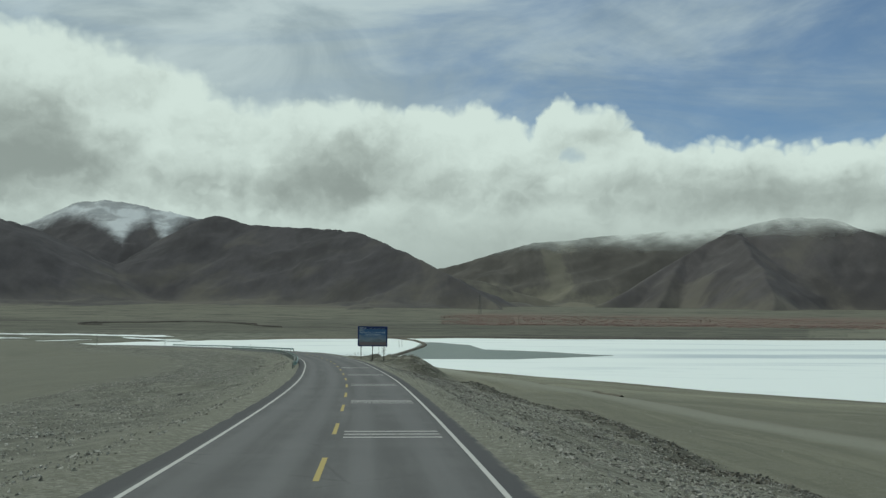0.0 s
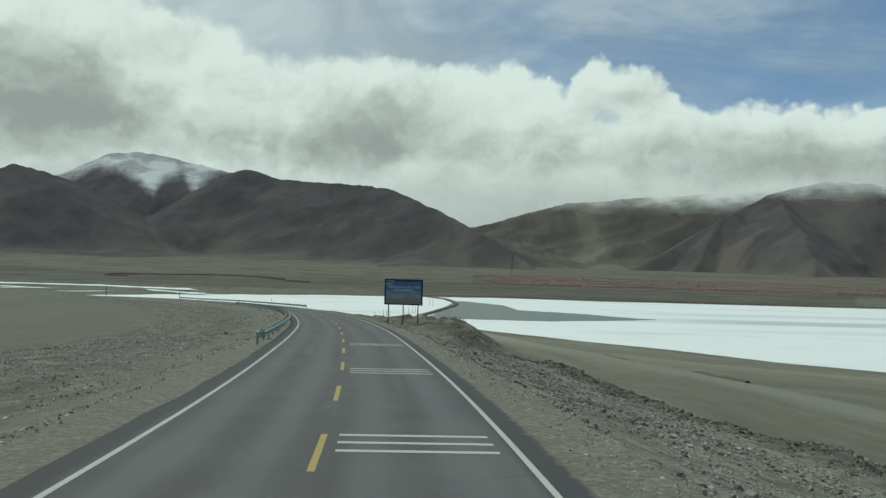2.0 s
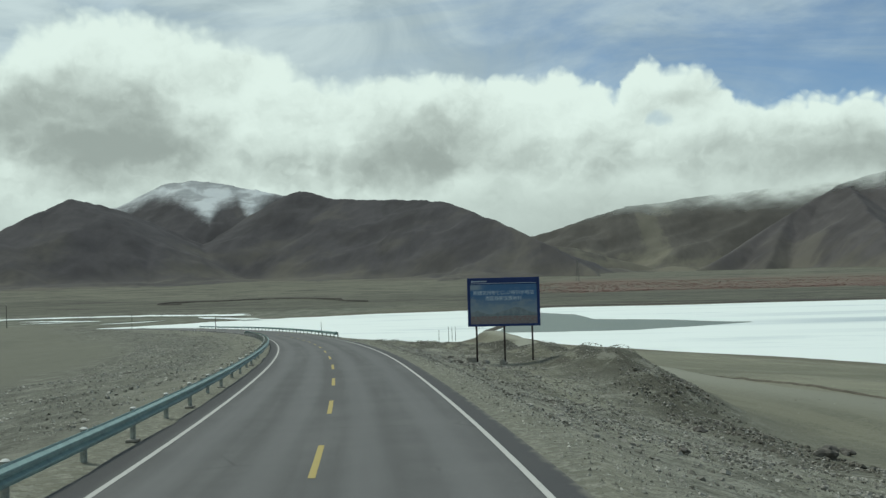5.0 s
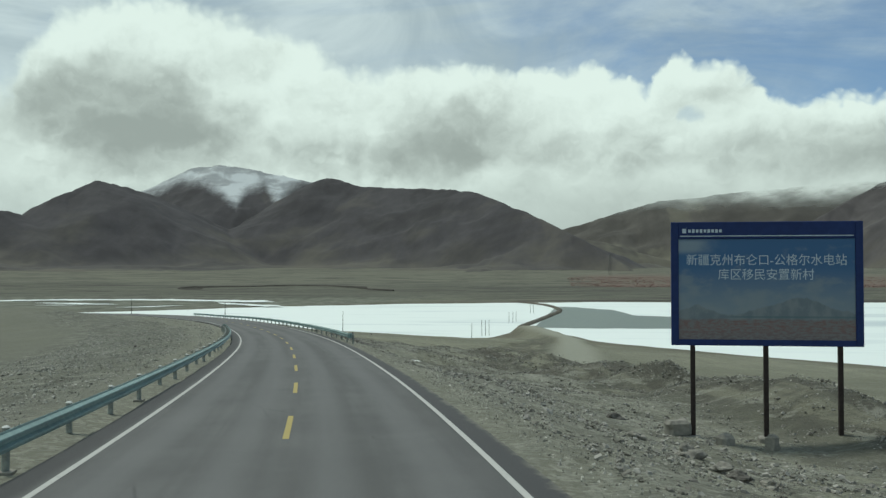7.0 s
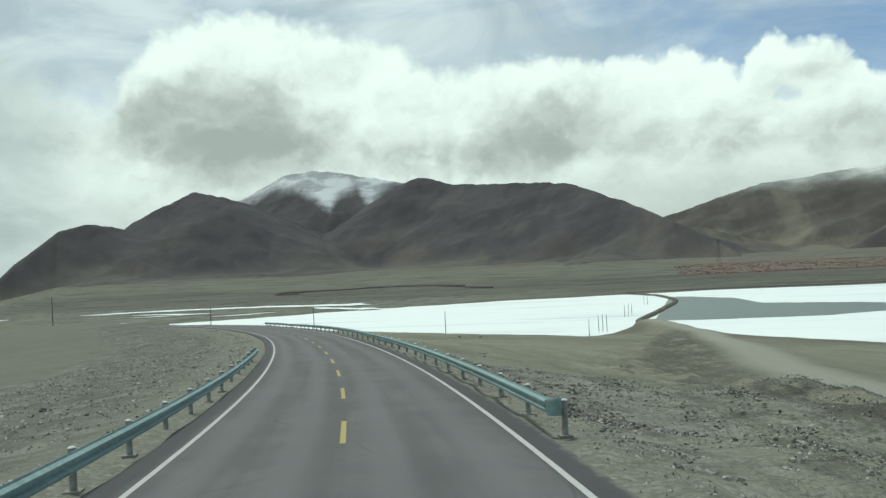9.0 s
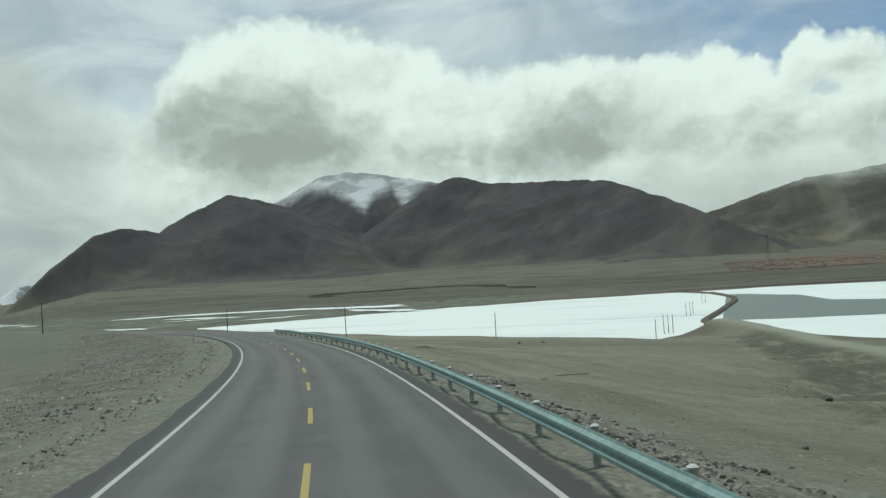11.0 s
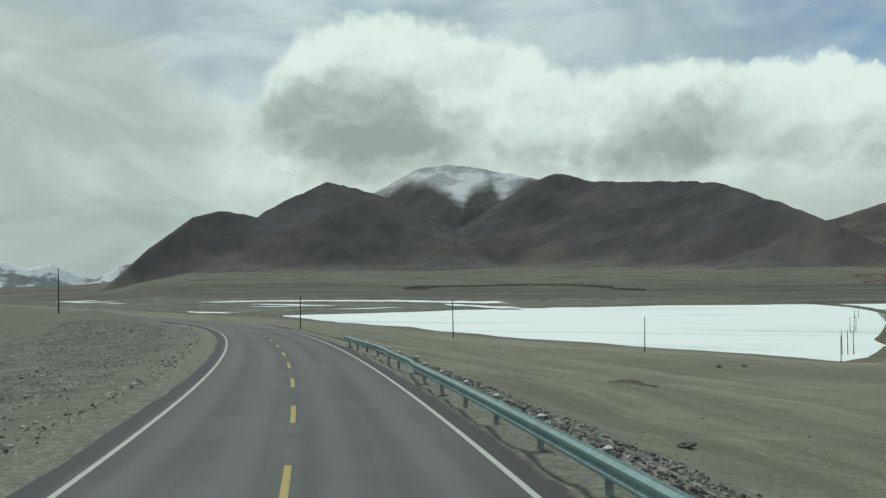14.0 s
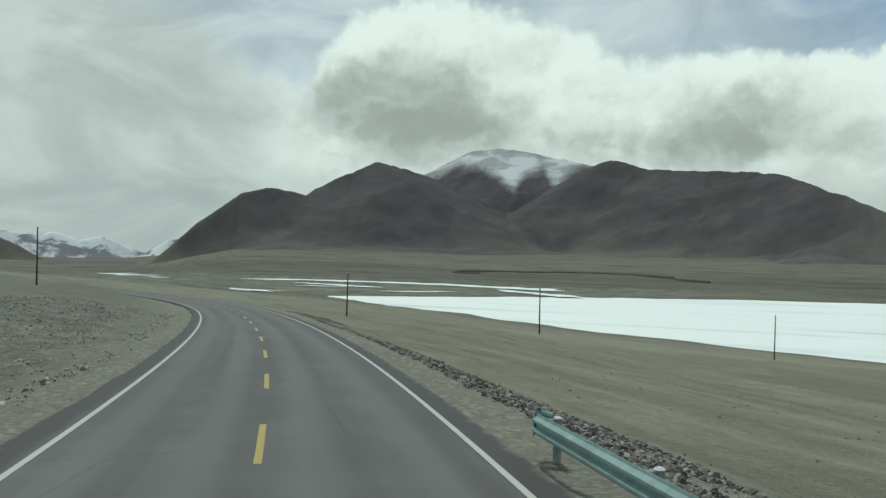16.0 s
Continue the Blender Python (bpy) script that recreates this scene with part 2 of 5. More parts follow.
def ground_material():
    m, nt, b = material("gravel_plain", 0.95)
    co = obj_coord(nt)
    big = noise_tex(nt, co, 0.006, 5, 0.55)
    mid = noise_tex(nt, co, 0.06, 5, 0.6)
    small = noise_tex(nt, co, 0.9, 6, 0.65)
    grit = noise_tex(nt, co, 9.0, 4, 0.7)
    c = mix(nt, smooth(nt, big, 0.35, 0.65), (0.190, 0.184, 0.134), (0.232, 0.224, 0.166))
    field = noise_tex(nt, mapped(nt, co, (0.10, 0.10, 0.1), (0, 0, 0.3)), 1.0, 5, 0.6, 1.2)
    c = mix(nt, smooth(nt, field, 0.36, 0.50, 0.6, 0.0), c, (0.128, 0.125, 0.095))
    c = mix(nt, smooth(nt, field, 0.54, 0.66, 0.0, 0.5), c, (0.275, 0.265, 0.20))
    drift = noise_tex(nt, mapped(nt, co, (0.05, 0.018, 1), (0, 0, 0.45)), 1.0, 6, 0.6, 0.8)
    c = mix(nt, smooth(nt, drift, 0.46, 0.64, 0, 0.7), c, (0.142, 0.138, 0.102))
    c = mix(nt, smooth(nt, mid, 0.42, 0.66, 0, 0.8), c, (0.155, 0.151, 0.114))
    c = mix(nt, smooth(nt, small, 0.45, 0.75, 0, 0.55), c, (0.255, 0.247, 0.195))
    c = mix(nt, smooth(nt, grit, 0.54, 0.74, 0, 0.45), c, (0.08, 0.076, 0.066))
    lump = noise_tex(nt, co, 2.6, 5, 0.7)
    c = mix(nt, smooth(nt, lump, 0.36, 0.50, 0.45, 0.0), c, (0.118, 0.114, 0.088))
    c = mix(nt, smooth(nt, lump, 0.54, 0.68, 0, 0.6), c, (0.26, 0.253, 0.205))
    speck = nt.nodes.new("ShaderNodeTexVoronoi")
    link_in(nt, speck.inputs["Vector"], co)
    speck.inputs["Scale"].default_value = 12.0
    bit = nd(nt, "ShaderNodeSeparateColor", i0=speck.outputs["Color"])
    c = mix(nt, smooth(nt, bit.outputs[0], 0.72, 0.86, 0, 0.8), c, mix(nt, bit.outputs[1], (0.06, 0.057, 0.05), (0.30, 0.295, 0.265)))
    stony = nd(nt, "ShaderNodeAttribute", {"attribute_name": "stony"}).outputs["Fac"]
    cells = nt.nodes.new("ShaderNodeTexVoronoi")
    link_in(nt, cells.inputs["Vector"], co)
    cells.inputs["Scale"].default_value = 8.5
    tone = nd(nt, "ShaderNodeSeparateColor", i0=cells.outputs["Color"]).outputs[0]
    chips = mix(nt, smooth(nt, tone, 0.0, 1.0), (0.135, 0.131, 0.112), (0.34, 0.333, 0.295))
    off = nd(nt, "ShaderNodeAttribute", {"attribute_name": "off"}).outputs["Fac"]
    run = nd(nt, "ShaderNodeAttribute", {"attribute_name": "run"}).outputs["Fac"]
    lane = nd(nt, "ShaderNodeCombineXYZ", i0=ma(nt, "MULTIPLY", off, 0.75), i1=ma(nt, "MULTIPLY", run, 0.03), i2=0.0).outputs[0]
    furrow = noise_tex(nt, lane, 1.0, 5, 0.55, 0.5)
    patchy = smooth(nt, ma(nt, "ADD", ma(nt, "MULTIPLY", mid, 0.6), ma(nt, "MULTIPLY", small, 0.5)), 0.40, 0.66)
    stones_here = ma(nt, "MULTIPLY", stony, ma(nt, "MULTIPLY_ADD", patchy, 0.6, 0.2))
    c = mix(nt, stones_here, c, chips)
    c = mix(nt, ma(nt, "MULTIPLY", stony, smooth(nt, furrow, 0.50, 0.66, 0, 0.6)), c, (0.098, 0.094, 0.076))
    soil = nd(nt, "ShaderNodeAttribute", {"attribute_name": "soil"}).outputs["Fac"]
    c = mix(nt, ma(nt, "MULTIPLY", soil, smooth(nt, ma(nt, "ADD", small, ma(nt, "MULTIPLY", mid, 0.5)), 0.7, 1.1, 0.95, 0.3)), c, (0.080, 0.075, 0.061))
    c = mix(nt, ma(nt, "MULTIPLY", stones_here, smooth(nt, cells.outputs["Distance"], 0.45, 0.85, 0, 0.5)), c, (0.075, 0.072, 0.06))
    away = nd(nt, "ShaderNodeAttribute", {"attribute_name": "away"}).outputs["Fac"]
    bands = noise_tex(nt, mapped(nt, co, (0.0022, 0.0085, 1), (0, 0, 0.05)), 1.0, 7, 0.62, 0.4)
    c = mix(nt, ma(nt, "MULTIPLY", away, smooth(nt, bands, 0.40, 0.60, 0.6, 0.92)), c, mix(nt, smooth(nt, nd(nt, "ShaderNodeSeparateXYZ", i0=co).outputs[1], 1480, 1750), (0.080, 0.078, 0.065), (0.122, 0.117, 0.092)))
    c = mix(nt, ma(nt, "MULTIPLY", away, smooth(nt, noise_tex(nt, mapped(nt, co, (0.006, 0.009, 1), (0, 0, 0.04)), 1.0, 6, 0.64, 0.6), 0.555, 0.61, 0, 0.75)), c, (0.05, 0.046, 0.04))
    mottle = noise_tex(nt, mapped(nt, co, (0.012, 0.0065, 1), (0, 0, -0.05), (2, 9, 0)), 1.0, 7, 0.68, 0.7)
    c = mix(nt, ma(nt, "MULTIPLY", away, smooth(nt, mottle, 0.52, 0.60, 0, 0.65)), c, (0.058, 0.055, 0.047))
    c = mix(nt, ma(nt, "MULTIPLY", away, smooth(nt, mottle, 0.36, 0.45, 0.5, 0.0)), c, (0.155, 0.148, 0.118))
    wide = nd(nt, "ShaderNodeCombineXYZ", i0=ma(nt, "MULTIPLY", off, 0.28), i1=ma(nt, "MULTIPLY", run, 0.014), i2=0.0).outputs[0]
    streaks = noise_tex(nt, wide, 1.0, 6, 0.62, 0.4)
    c = mix(nt, ma(nt, "MULTIPLY", smooth(nt, off, 9, 14), smooth(nt, streaks, 0.50, 0.62, 0, 0.5)), c, (0.115, 0.112, 0.086))
    c = mix(nt, ma(nt, "MULTIPLY", smooth(nt, off, 9, 14), smooth(nt, streaks, 0.36, 0.44, 0.4, 0.0)), c, (0.27, 0.26, 0.20))
    marsh = nd(nt, "ShaderNodeAttribute", {"attribute_name": "marsh"}).outputs["Fac"]
    c = mix(nt, ma(nt, "MULTIPLY", marsh, 0.85), c, mix(nt, smooth(nt, mid, 0.35, 0.65), (0.085, 0.083, 0.068), (0.19, 0.195, 0.16)))
    shore = nd(nt, "ShaderNodeAttribute", {"attribute_name": "shore"}).outputs["Fac"]
    c = mix(nt, smooth(nt, ma(nt, "ADD", shore, ma(nt, "MULTIPLY", mid, 14.0)), 10, 45, 0.75, 0.0), c, (0.11, 0.096, 0.074))
    red = nd(nt, "ShaderNodeAttribute", {"attribute_name": "red"}).outputs["Fac"]
    scrub = noise_tex(nt, mapped(nt, co, (0.004, 0.0045, 1)), 1.0, 7, 0.65)
    c = mix(nt, ma(nt, "MULTIPLY", red, smooth(nt, scrub, 0.36, 0.60, 0.1, 0.7)), c, (0.165, 0.105, 0.090))
    verge = nd(nt, "ShaderNodeAttribute", {"attribute_name": "verge"}).outputs["Fac"]
    c = mix(nt, ma(nt, "MULTIPLY", verge, 0.65), c, (0.158, 0.154, 0.130))
    c = mix(nt, ma(nt, "MULTIPLY", verge, smooth(nt, lump, 0.40, 0.60, 0.15, 0.6)), c, chips)
    c = mix(nt, smooth(nt, off, -12, -4, 0.62, 0.0), c, (0.118, 0.117, 0.10))
    track = nd(nt, "ShaderNodeAttribute", {"attribute_name": "track"}).outputs["Fac"]
    c = mix(nt, ma(nt, "MULTIPLY", track, smooth(nt, small, 0.2, 0.5, 0.75, 1.0)), c, (0.265, 0.26, 0.22))
    hump = noise_tex(nt, mapped(nt, co, (0.55, 0.55, 0.55), loc=(5, 2, 0)), 1.0, 6, 0.68, 0.5)
    c = mix(nt, ma(nt, "MULTIPLY", stony, smooth(nt, hump, 0.40, 0.48, 0.6, 0.0)), c, (0.085, 0.082, 0.068))
    c = mix(nt, ma(nt, "MULTIPLY", stony, smooth(nt, hump, 0.53, 0.62, 0.0, 0.6)), c, (0.275, 0.268, 0.232))
    dug = nd(nt, "ShaderNodeAttribute", {"attribute_name": "dug"}).outputs["Fac"]
    spoil = noise_tex(nt, mapped(nt, co, (0.16, 0.16, 0.16), loc=(1, 8, 0)), 1.0, 7, 0.66, 0.8)
    c = mix(nt, ma(nt, "MULTIPLY", dug, smooth(nt, spoil, 0.39, 0.48, 0.8, 0.0)), c, mix(nt, small, (0.062, 0.058, 0.048), (0.125, 0.112, 0.095)))
    c = mix(nt, ma(nt, "MULTIPLY", dug, smooth(nt, spoil, 0.54, 0.62, 0.0, 0.75)), c, mix(nt, small, (0.19, 0.182, 0.135), (0.30, 0.29, 0.225)))
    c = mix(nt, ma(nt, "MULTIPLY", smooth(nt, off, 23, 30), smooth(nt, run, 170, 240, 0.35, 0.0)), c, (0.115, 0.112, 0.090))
    c = mix(nt, 1.0, c, (0.965, 1.0, 0.955), "MULTIPLY")
    link_in(nt, b.inputs["Base Color"], c)
    pebble = noise_tex(nt, co, 3.2, 6, 0.7)
    bump(nt, b, ma(nt, "ADD", ma(nt, "MULTIPLY_ADD", ma(nt, "MULTIPLY", ma(nt, "ADD", furrow, hump), stony), 0.9, ma(nt, "MULTIPLY", small, 0.55)), ma(nt, "ADD", ma(nt, "MULTIPLY", pebble, 0.3), ma(nt, "ADD", ma(nt, "MULTIPLY", grit, 0.12), ma(nt, "MULTIPLY", ma(nt, "MULTIPLY", cells.outputs["Distance"], stones_here), -0.2)))), 1.0, 0.34)
    return m


def asphalt_material():
    m, nt, b = material("asphalt", 0.75)
    co = obj_coord(nt)
    grain = noise_tex(nt, co, 60.0, 3, 0.7)
    patch = noise_tex(nt, co, 0.35, 5, 0.6)
    wear = nd(nt, "ShaderNodeAttribute", {"attribute_name": "across"}).outputs["Fac"]
    track = ma(nt, "ABSOLUTE", ma(nt, "SUBTRACT", ma(nt, "ABSOLUTE", wear), 1.75))
    tr = smooth(nt, ma(nt, "ABSOLUTE", ma(nt, "SUBTRACT", track, 0.85)), 0.1, 0.6, 0.5, 0.0)
    c = mix(nt, smooth(nt, patch, 0.3, 0.7), (0.085, 0.086, 0.085), (0.113, 0.114, 0.111))
    run = nd(nt, "ShaderNodeAttribute", {"attribute_name": "run"}).outputs["Fac"]
    lane = nd(nt, "ShaderNodeCombineXYZ", i0=ma(nt, "MULTIPLY", wear, 1.1), i1=ma(nt, "MULTIPLY", run, 0.035), i2=0.0).outputs[0]
    long = noise_tex(nt, lane, 1.0, 6, 0.6, 0.2)
    c = mix(nt, smooth(nt, long, 0.38, 0.62, 0.55, 0.0), c, (0.062, 0.062, 0.06))
    seams = nt.nodes.new("ShaderNodeTexVoronoi")
    seams.feature = "DISTANCE_TO_EDGE"
    link_in(nt, seams.inputs["Vector"], mapped(nt, co, (1, 1, 0)))
    seams.inputs["Scale"].default_value = 0.16
    seam = smooth(nt, ma(nt, "ADD", seams.outputs["Distance"], ma(nt, "MULTIPLY", grain, 0.012)), 0.006, 0.013, 0.5, 0.0)
    c = mix(nt, ma(nt, "MULTIPLY", seam, smooth(nt, patch, 0.45, 0.6)), c, (0.03, 0.03, 0.03))
    c = mix(nt, tr, c, (0.138, 0.14, 0.139))
    c = mix(nt, smooth(nt, grain, 0.5, 0.75, 0, 0.5), c, (0.20, 0.20, 0.195))
    edge = smooth(nt, ma(nt, "ADD", ma(nt, "ABSOLUTE", wear), ma(nt, "MULTIPLY", patch, 0.5)), 3.72, 3.98, 0, 0.8)
    c = mix(nt, edge, c, (0.046, 0.046, 0.048))
    spill = smooth(nt, ma(nt, "ADD", ma(nt, "ABSOLUTE", wear), ma(nt, "MULTIPLY", noise_tex(nt, co, 1.6, 6, 0.65), 0.7)), 4.46, 4.66, 0, 0.85)
    c = mix(nt, spill, c, (0.15, 0.146, 0.122))
    link_in(nt, b.inputs["Base Color"], c)
    bump(nt, b, grain, 0.35, 0.01)
    return m


def paint_material(name, colour, under=(0.10, 0.10, 0.10)):
    m, nt, b = material(name, 0.7)
    co = obj_coord(nt)
    n = noise_tex(nt, co, 14.0, 8, 0.75)
    n2 = noise_tex(nt, co, 1.2, 3)
    f = smooth(nt, ma(nt, "ADD", n, ma(nt, "MULTIPLY", n2, 0.35)), 0.50, 0.62, 0.35, 0.0)
    link_in(nt, b.inputs["Base Color"], mix(nt, f, colour, under))
    return m


def ice_material():
    m, nt, b = material("lake_ice", 0.55)
    co = obj_coord(nt)
    band = noise_tex(nt, mapped(nt, co, (0.0035, 0.02, 1)), 1.0, 6, 0.6, 0.5)
    fine = noise_tex(nt, co, 0.05, 6, 0.6)
    grey = smooth(nt, ma(nt, "ADD", band, ma(nt, "MULTIPLY", fine, 0.12)), 0.58, 0.76, 0, 0.55)
    c = mix(nt, grey, (0.76, 0.82, 0.79), (0.46, 0.53, 0.55))
    p = nd(nt, "ShaderNodeSeparateXYZ", i0=co)
    lie = ma(nt, "MULTIPLY_ADD", p.outputs[0], -0.13, p.outputs[1])
    wet = noise_tex(nt, mapped(nt, co, (0.006, 0.05, 1), (0, 0, 0.13), (3, 7, 0)), 1.0, 5, 0.6, 0.4)
    east = smooth(nt, p.outputs[0], 90, 260)
    for at, half, k in ((812, 52, 0.95), (935, 40, 0.5), (700, 26, 0.35)):
        off = ma(nt, "ABSOLUTE", ma(nt, "SUBTRACT", ma(nt, "MULTIPLY_ADD", ma(nt, "SUBTRACT", wet, 0.5), 90.0, lie), at))
        f = ma(nt, "MULTIPLY", ma(nt, "MULTIPLY", smooth(nt, off, half * 0.3, half, k, 0.0), east), smooth(nt, wet, 0.3, 0.6, 0.55, 1.0))
        c = mix(nt, f, c, (0.44, 0.51, 0.535))
    link_in(nt, b.inputs["Base Color"], c)
    return m


def rock_slope_material(name, snow_line=False, far_snow=False, cloud_from=None, tint=(0.075, 0.064, 0.058), pale=(0.098, 0.09, 0.074), foot=1.0):
    """Dark scree and rock with pale fans; snow above a height; the top lost in cloud."""
    m, nt, b = material(name, 0.95)
    co = obj_coord(nt)
    z = nd(nt, "ShaderNodeSeparateXYZ", i0=co).outputs[2]
    big = noise_tex(nt, co, 0.004, 5, 0.6)
    mid = noise_tex(nt, mapped(nt, co, (1, 0.38, 0.3)), 0.022, 6, 0.62)
    tiny = noise_tex(nt, co, 0.12, 5, 0.7)
    dark = tuple(c * 0.82 for c in tint)
    height = z
    c = mix(nt, smooth(nt, mid, 0.35, 0.65), dark, tint)
    c = mix(nt, smooth(nt, ma(nt, "SUBTRACT", big, ma(nt, "MULTIPLY", z, 0.0011)), 0.36, 0.60, 0, 0.8), c, pale)
    c = mix(nt, smooth(nt, tiny, 0.5, 0.8, 0, 0.3), c, tuple(q * 1.5 for q in tint))
    blot = noise_tex(nt, mapped(nt, co, (1, 0.55, 0.6)), 0.0034, 5, 0.58, 0.8)
    c = mix(nt, smooth(nt, blot, 0.48, 0.60, 0, 0.55), c, tuple(q * 0.55 for q in tint))
    c = mix(nt, smooth(nt, blot, 0.34, 0.44, 0.45, 0.0), c, pale)
    fan = smooth(nt, ma(nt, "ADD", z, ma(nt, "MULTIPLY", ma(nt, "ADD", mid, ma(nt, "MULTIPLY", blot, 1.8)), 110.0)), 75, 215, foot, 0.0)
    c = mix(nt, ma(nt, "MULTIPLY", fan, 0.85), c, mix(nt, smooth(nt, big, 0.4, 0.62), (0.102, 0.096, 0.078), (0.140, 0.131, 0.100)))
    if far_snow:
        crags = noise_tex(nt, mapped(nt, co, (1, 0.5, 1.3)), 0.011, 7, 0.66, 0.4)
        bare = smooth(nt, ma(nt, "SUBTRACT", crags, ma(nt, "MULTIPLY", z, 0.0006)), 0.47, 0.57)
        c = mix(nt, ma(nt, "MULTIPLY", bare, 0.8), (0.66, 0.70, 0.71), tuple(q * 2.0 for q in tint))
    if snow_line:
        over = nd(nt, "ShaderNodeAttribute", {"attribute_name": "over_snow_line"}).outputs["Fac"]
        veins = noise_tex(nt, mapped(nt, co, (1, 0.22, 0.2)), 0.018, 7, 0.68)
        s = ma(nt, "ADD", over, ma(nt, "MULTIPLY_ADD", ma(nt, "SUBTRACT", veins, 0.5), 1.1, ma(nt, "MULTIPLY", ma(nt, "SUBTRACT", tiny, 0.5), 0.5)))
        thin = smooth(nt, noise_tex(nt, mapped(nt, co, (1, 1, 0.6)), 0.009, 4, 0.6, 0.4), 0.40, 0.62, 0.92, 0.5)
        c = mix(nt, ma(nt, "MULTIPLY", smooth(nt, s, -0.25, 0.8), thin), c, (0.58, 0.62, 0.63))
    link_in(nt, b.inputs["Base Color"], c)
    bump(nt, b, mid, 0.4, 4.0)
    if cloud_from:
        t = nt.nodes.new("ShaderNodeBsdfTransparent")
        wisp = noise_tex(nt, mapped(nt, co, (1, 1, 1.6)), 0.006, 5, 0.55)
        f = smooth(nt, ma(nt, "ADD", height, ma(nt, "MULTIPLY", ma(nt, "SUBTRACT", wisp, 0.5), 150.0)), cloud_from[0], cloud_from[1])
        ms = nt.nodes.new("ShaderNodeMixShader")
        nt.links.new(f, ms.inputs[0])
        nt.links.new(b.outputs[0], ms.inputs[1])
        nt.links.new(t.outputs[0], ms.inputs[2])
        nt.links.new(ms.outputs[0], nt.nodes["Material Output"].inputs[0])
    return m


GROUND = ground_material()
ASPHALT = asphalt_material()
WHITE_PAINT = paint_material("white_road_paint", (0.44, 0.44, 0.415))
YELLOW_PAINT = paint_material("yellow_road_paint", (0.37, 0.30, 0.105))
ICE = ice_material()
RAIL = plain("teal_rail_paint", (0.20, 0.295, 0.285), 0.45, 0.0, 5.0, 0.22, 0.1)
POST = plain("grey_rail_post", (0.27, 0.29, 0.265), 0.6, 0.2, 9.0, 0.3)
STEEL = plain("rusty_steel_post", (0.045, 0.035, 0.032), 0.7, 0.3, 9.0, 0.3)
WOOD = plain("weathered_pole", (0.05, 0.045, 0.04), 0.9, 0.0, 6.0, 0.35)
STONE = plain("grey_stone", (0.235, 0.225, 0.195), 0.95, 0.0, 2.5, 0.45, 0.8)
DARK_STONE = plain("dark_stone", (0.12, 0.113, 0.10), 0.95, 0.0, 3.0, 0.4, 0.8)

# ---------------------------------------------------------------- mesh helpers


def mesh_of(name, verts, faces, mat, smooth_shade=False):
    me = bpy.data.meshes.new(name)
    me.from_pydata([tuple(v) for v in verts], [], faces)
    me.materials.append(mat)
    if smooth_shade:
        me.polygons.foreach_set("use_smooth", [True] * len(me.polygons))
    me.update()
    return me


def from_bm(name, bm, mat, smooth_shade=False):
    me = bpy.data.meshes.new(name)
    bmesh.ops.recalc_face_normals(bm, faces=bm.faces)
    bm.to_mesh(me)
    bm.free()
    me.materials.append(mat)
    if smooth_shade:
        me.polygons.foreach_set("use_smooth", [True] * len(me.polygons))
    return me


def part(name, me, parent, label="", m=None):
    ob = new(name, me)
    ob.parent = parent
    if m is not None:
        ob.matrix_basis = m
    return tagged(ob, label) if label else ob


def box_bm(sx, sy, sz, bevel=0.0, base=False):
    bm = bmesh.new()
    bmesh.ops.create_cube(bm, size=1, matrix=Matrix.Diagonal((sx, sy, sz, 1)))
    if base:
        bmesh.ops.translate(bm, verts=bm.verts, vec=(0, 0, sz / 2))
    if bevel:
        bmesh.ops.bevel(bm, geom=bm.edges[:], offset=bevel, segments=1, affect="EDGES")
    return bm


def grid_mesh(name, V, mat, smooth_shade=True):
    """V: rows x columns x 3."""
    r, c = V.shape[:2]
    i = np.arange(r * c).reshape(r, c)
    f = np.stack([i[:-1, :-1], i[:-1, 1:], i[1:, 1:], i[1:, :-1]], -1).reshape(-1, 4)
    me = bpy.data.meshes.new(name)
    me.vertices.add(r * c)
    me.vertices.foreach_set("co", V.reshape(-1).astype(np.float32))
    n = len(f)
    me.loops.add(n * 4)
    me.loops.foreach_set("vertex_index", f.reshape(-1).astype(np.int32))
    me.polygons.add(n)
    me.polygons.foreach_set("loop_start", (np.arange(n) * 4).astype(np.int32))
    me.polygons.foreach_set("use_smooth", np.full(n, smooth_shade))
    me.update(calc_edges=True)
    me.materials.append(mat)
    return me


def attribute(me, name, values):
    a = me.attributes.new(name, "FLOAT", "POINT")
    a.data.foreach_set("value", np.asarray(values, np.float32).reshape(-1))


# smooth value noise on arrays
def vnoise(x, y, seed=0):
    xi, yi = np.floor(x).astype(np.int64), np.floor(y).astype(np.int64)
    u, v = x - xi, y - yi
    u, v = u * u * (3 - 2 * u), v * v * (3 - 2 * v)

    def h(a, b):
        n = (a * 374761393 + b * 668265263 + seed * 982451653) & 0x7FFFFFFF
        n = ((n ^ (n >> 13)) * 1274126177) & 0x7FFFFFFF
        return ((n ^ (n >> 16)) & 0xFFFF) / 65535.0
    return (h(xi, yi) * (1 - u) + h(xi + 1, yi) * u) * (1 - v) + (h(xi, yi + 1) * (1 - u) + h(xi + 1, yi + 1) * u) * v


def fbm(x, y, octaves=5, seed=0, gain=0.5, ridged=False):
    s, a, t = 0.0, 1.0, 0.0
    for o in range(octaves):
        n = vnoise(x * 2 ** o + 17.3 * o, y * 2 ** o - 9.1 * o, seed + o)
        s = s + a * ((1 - np.abs(2 * n - 1)) if ridged else n)
        t += a
        a *= gain
    return s / t


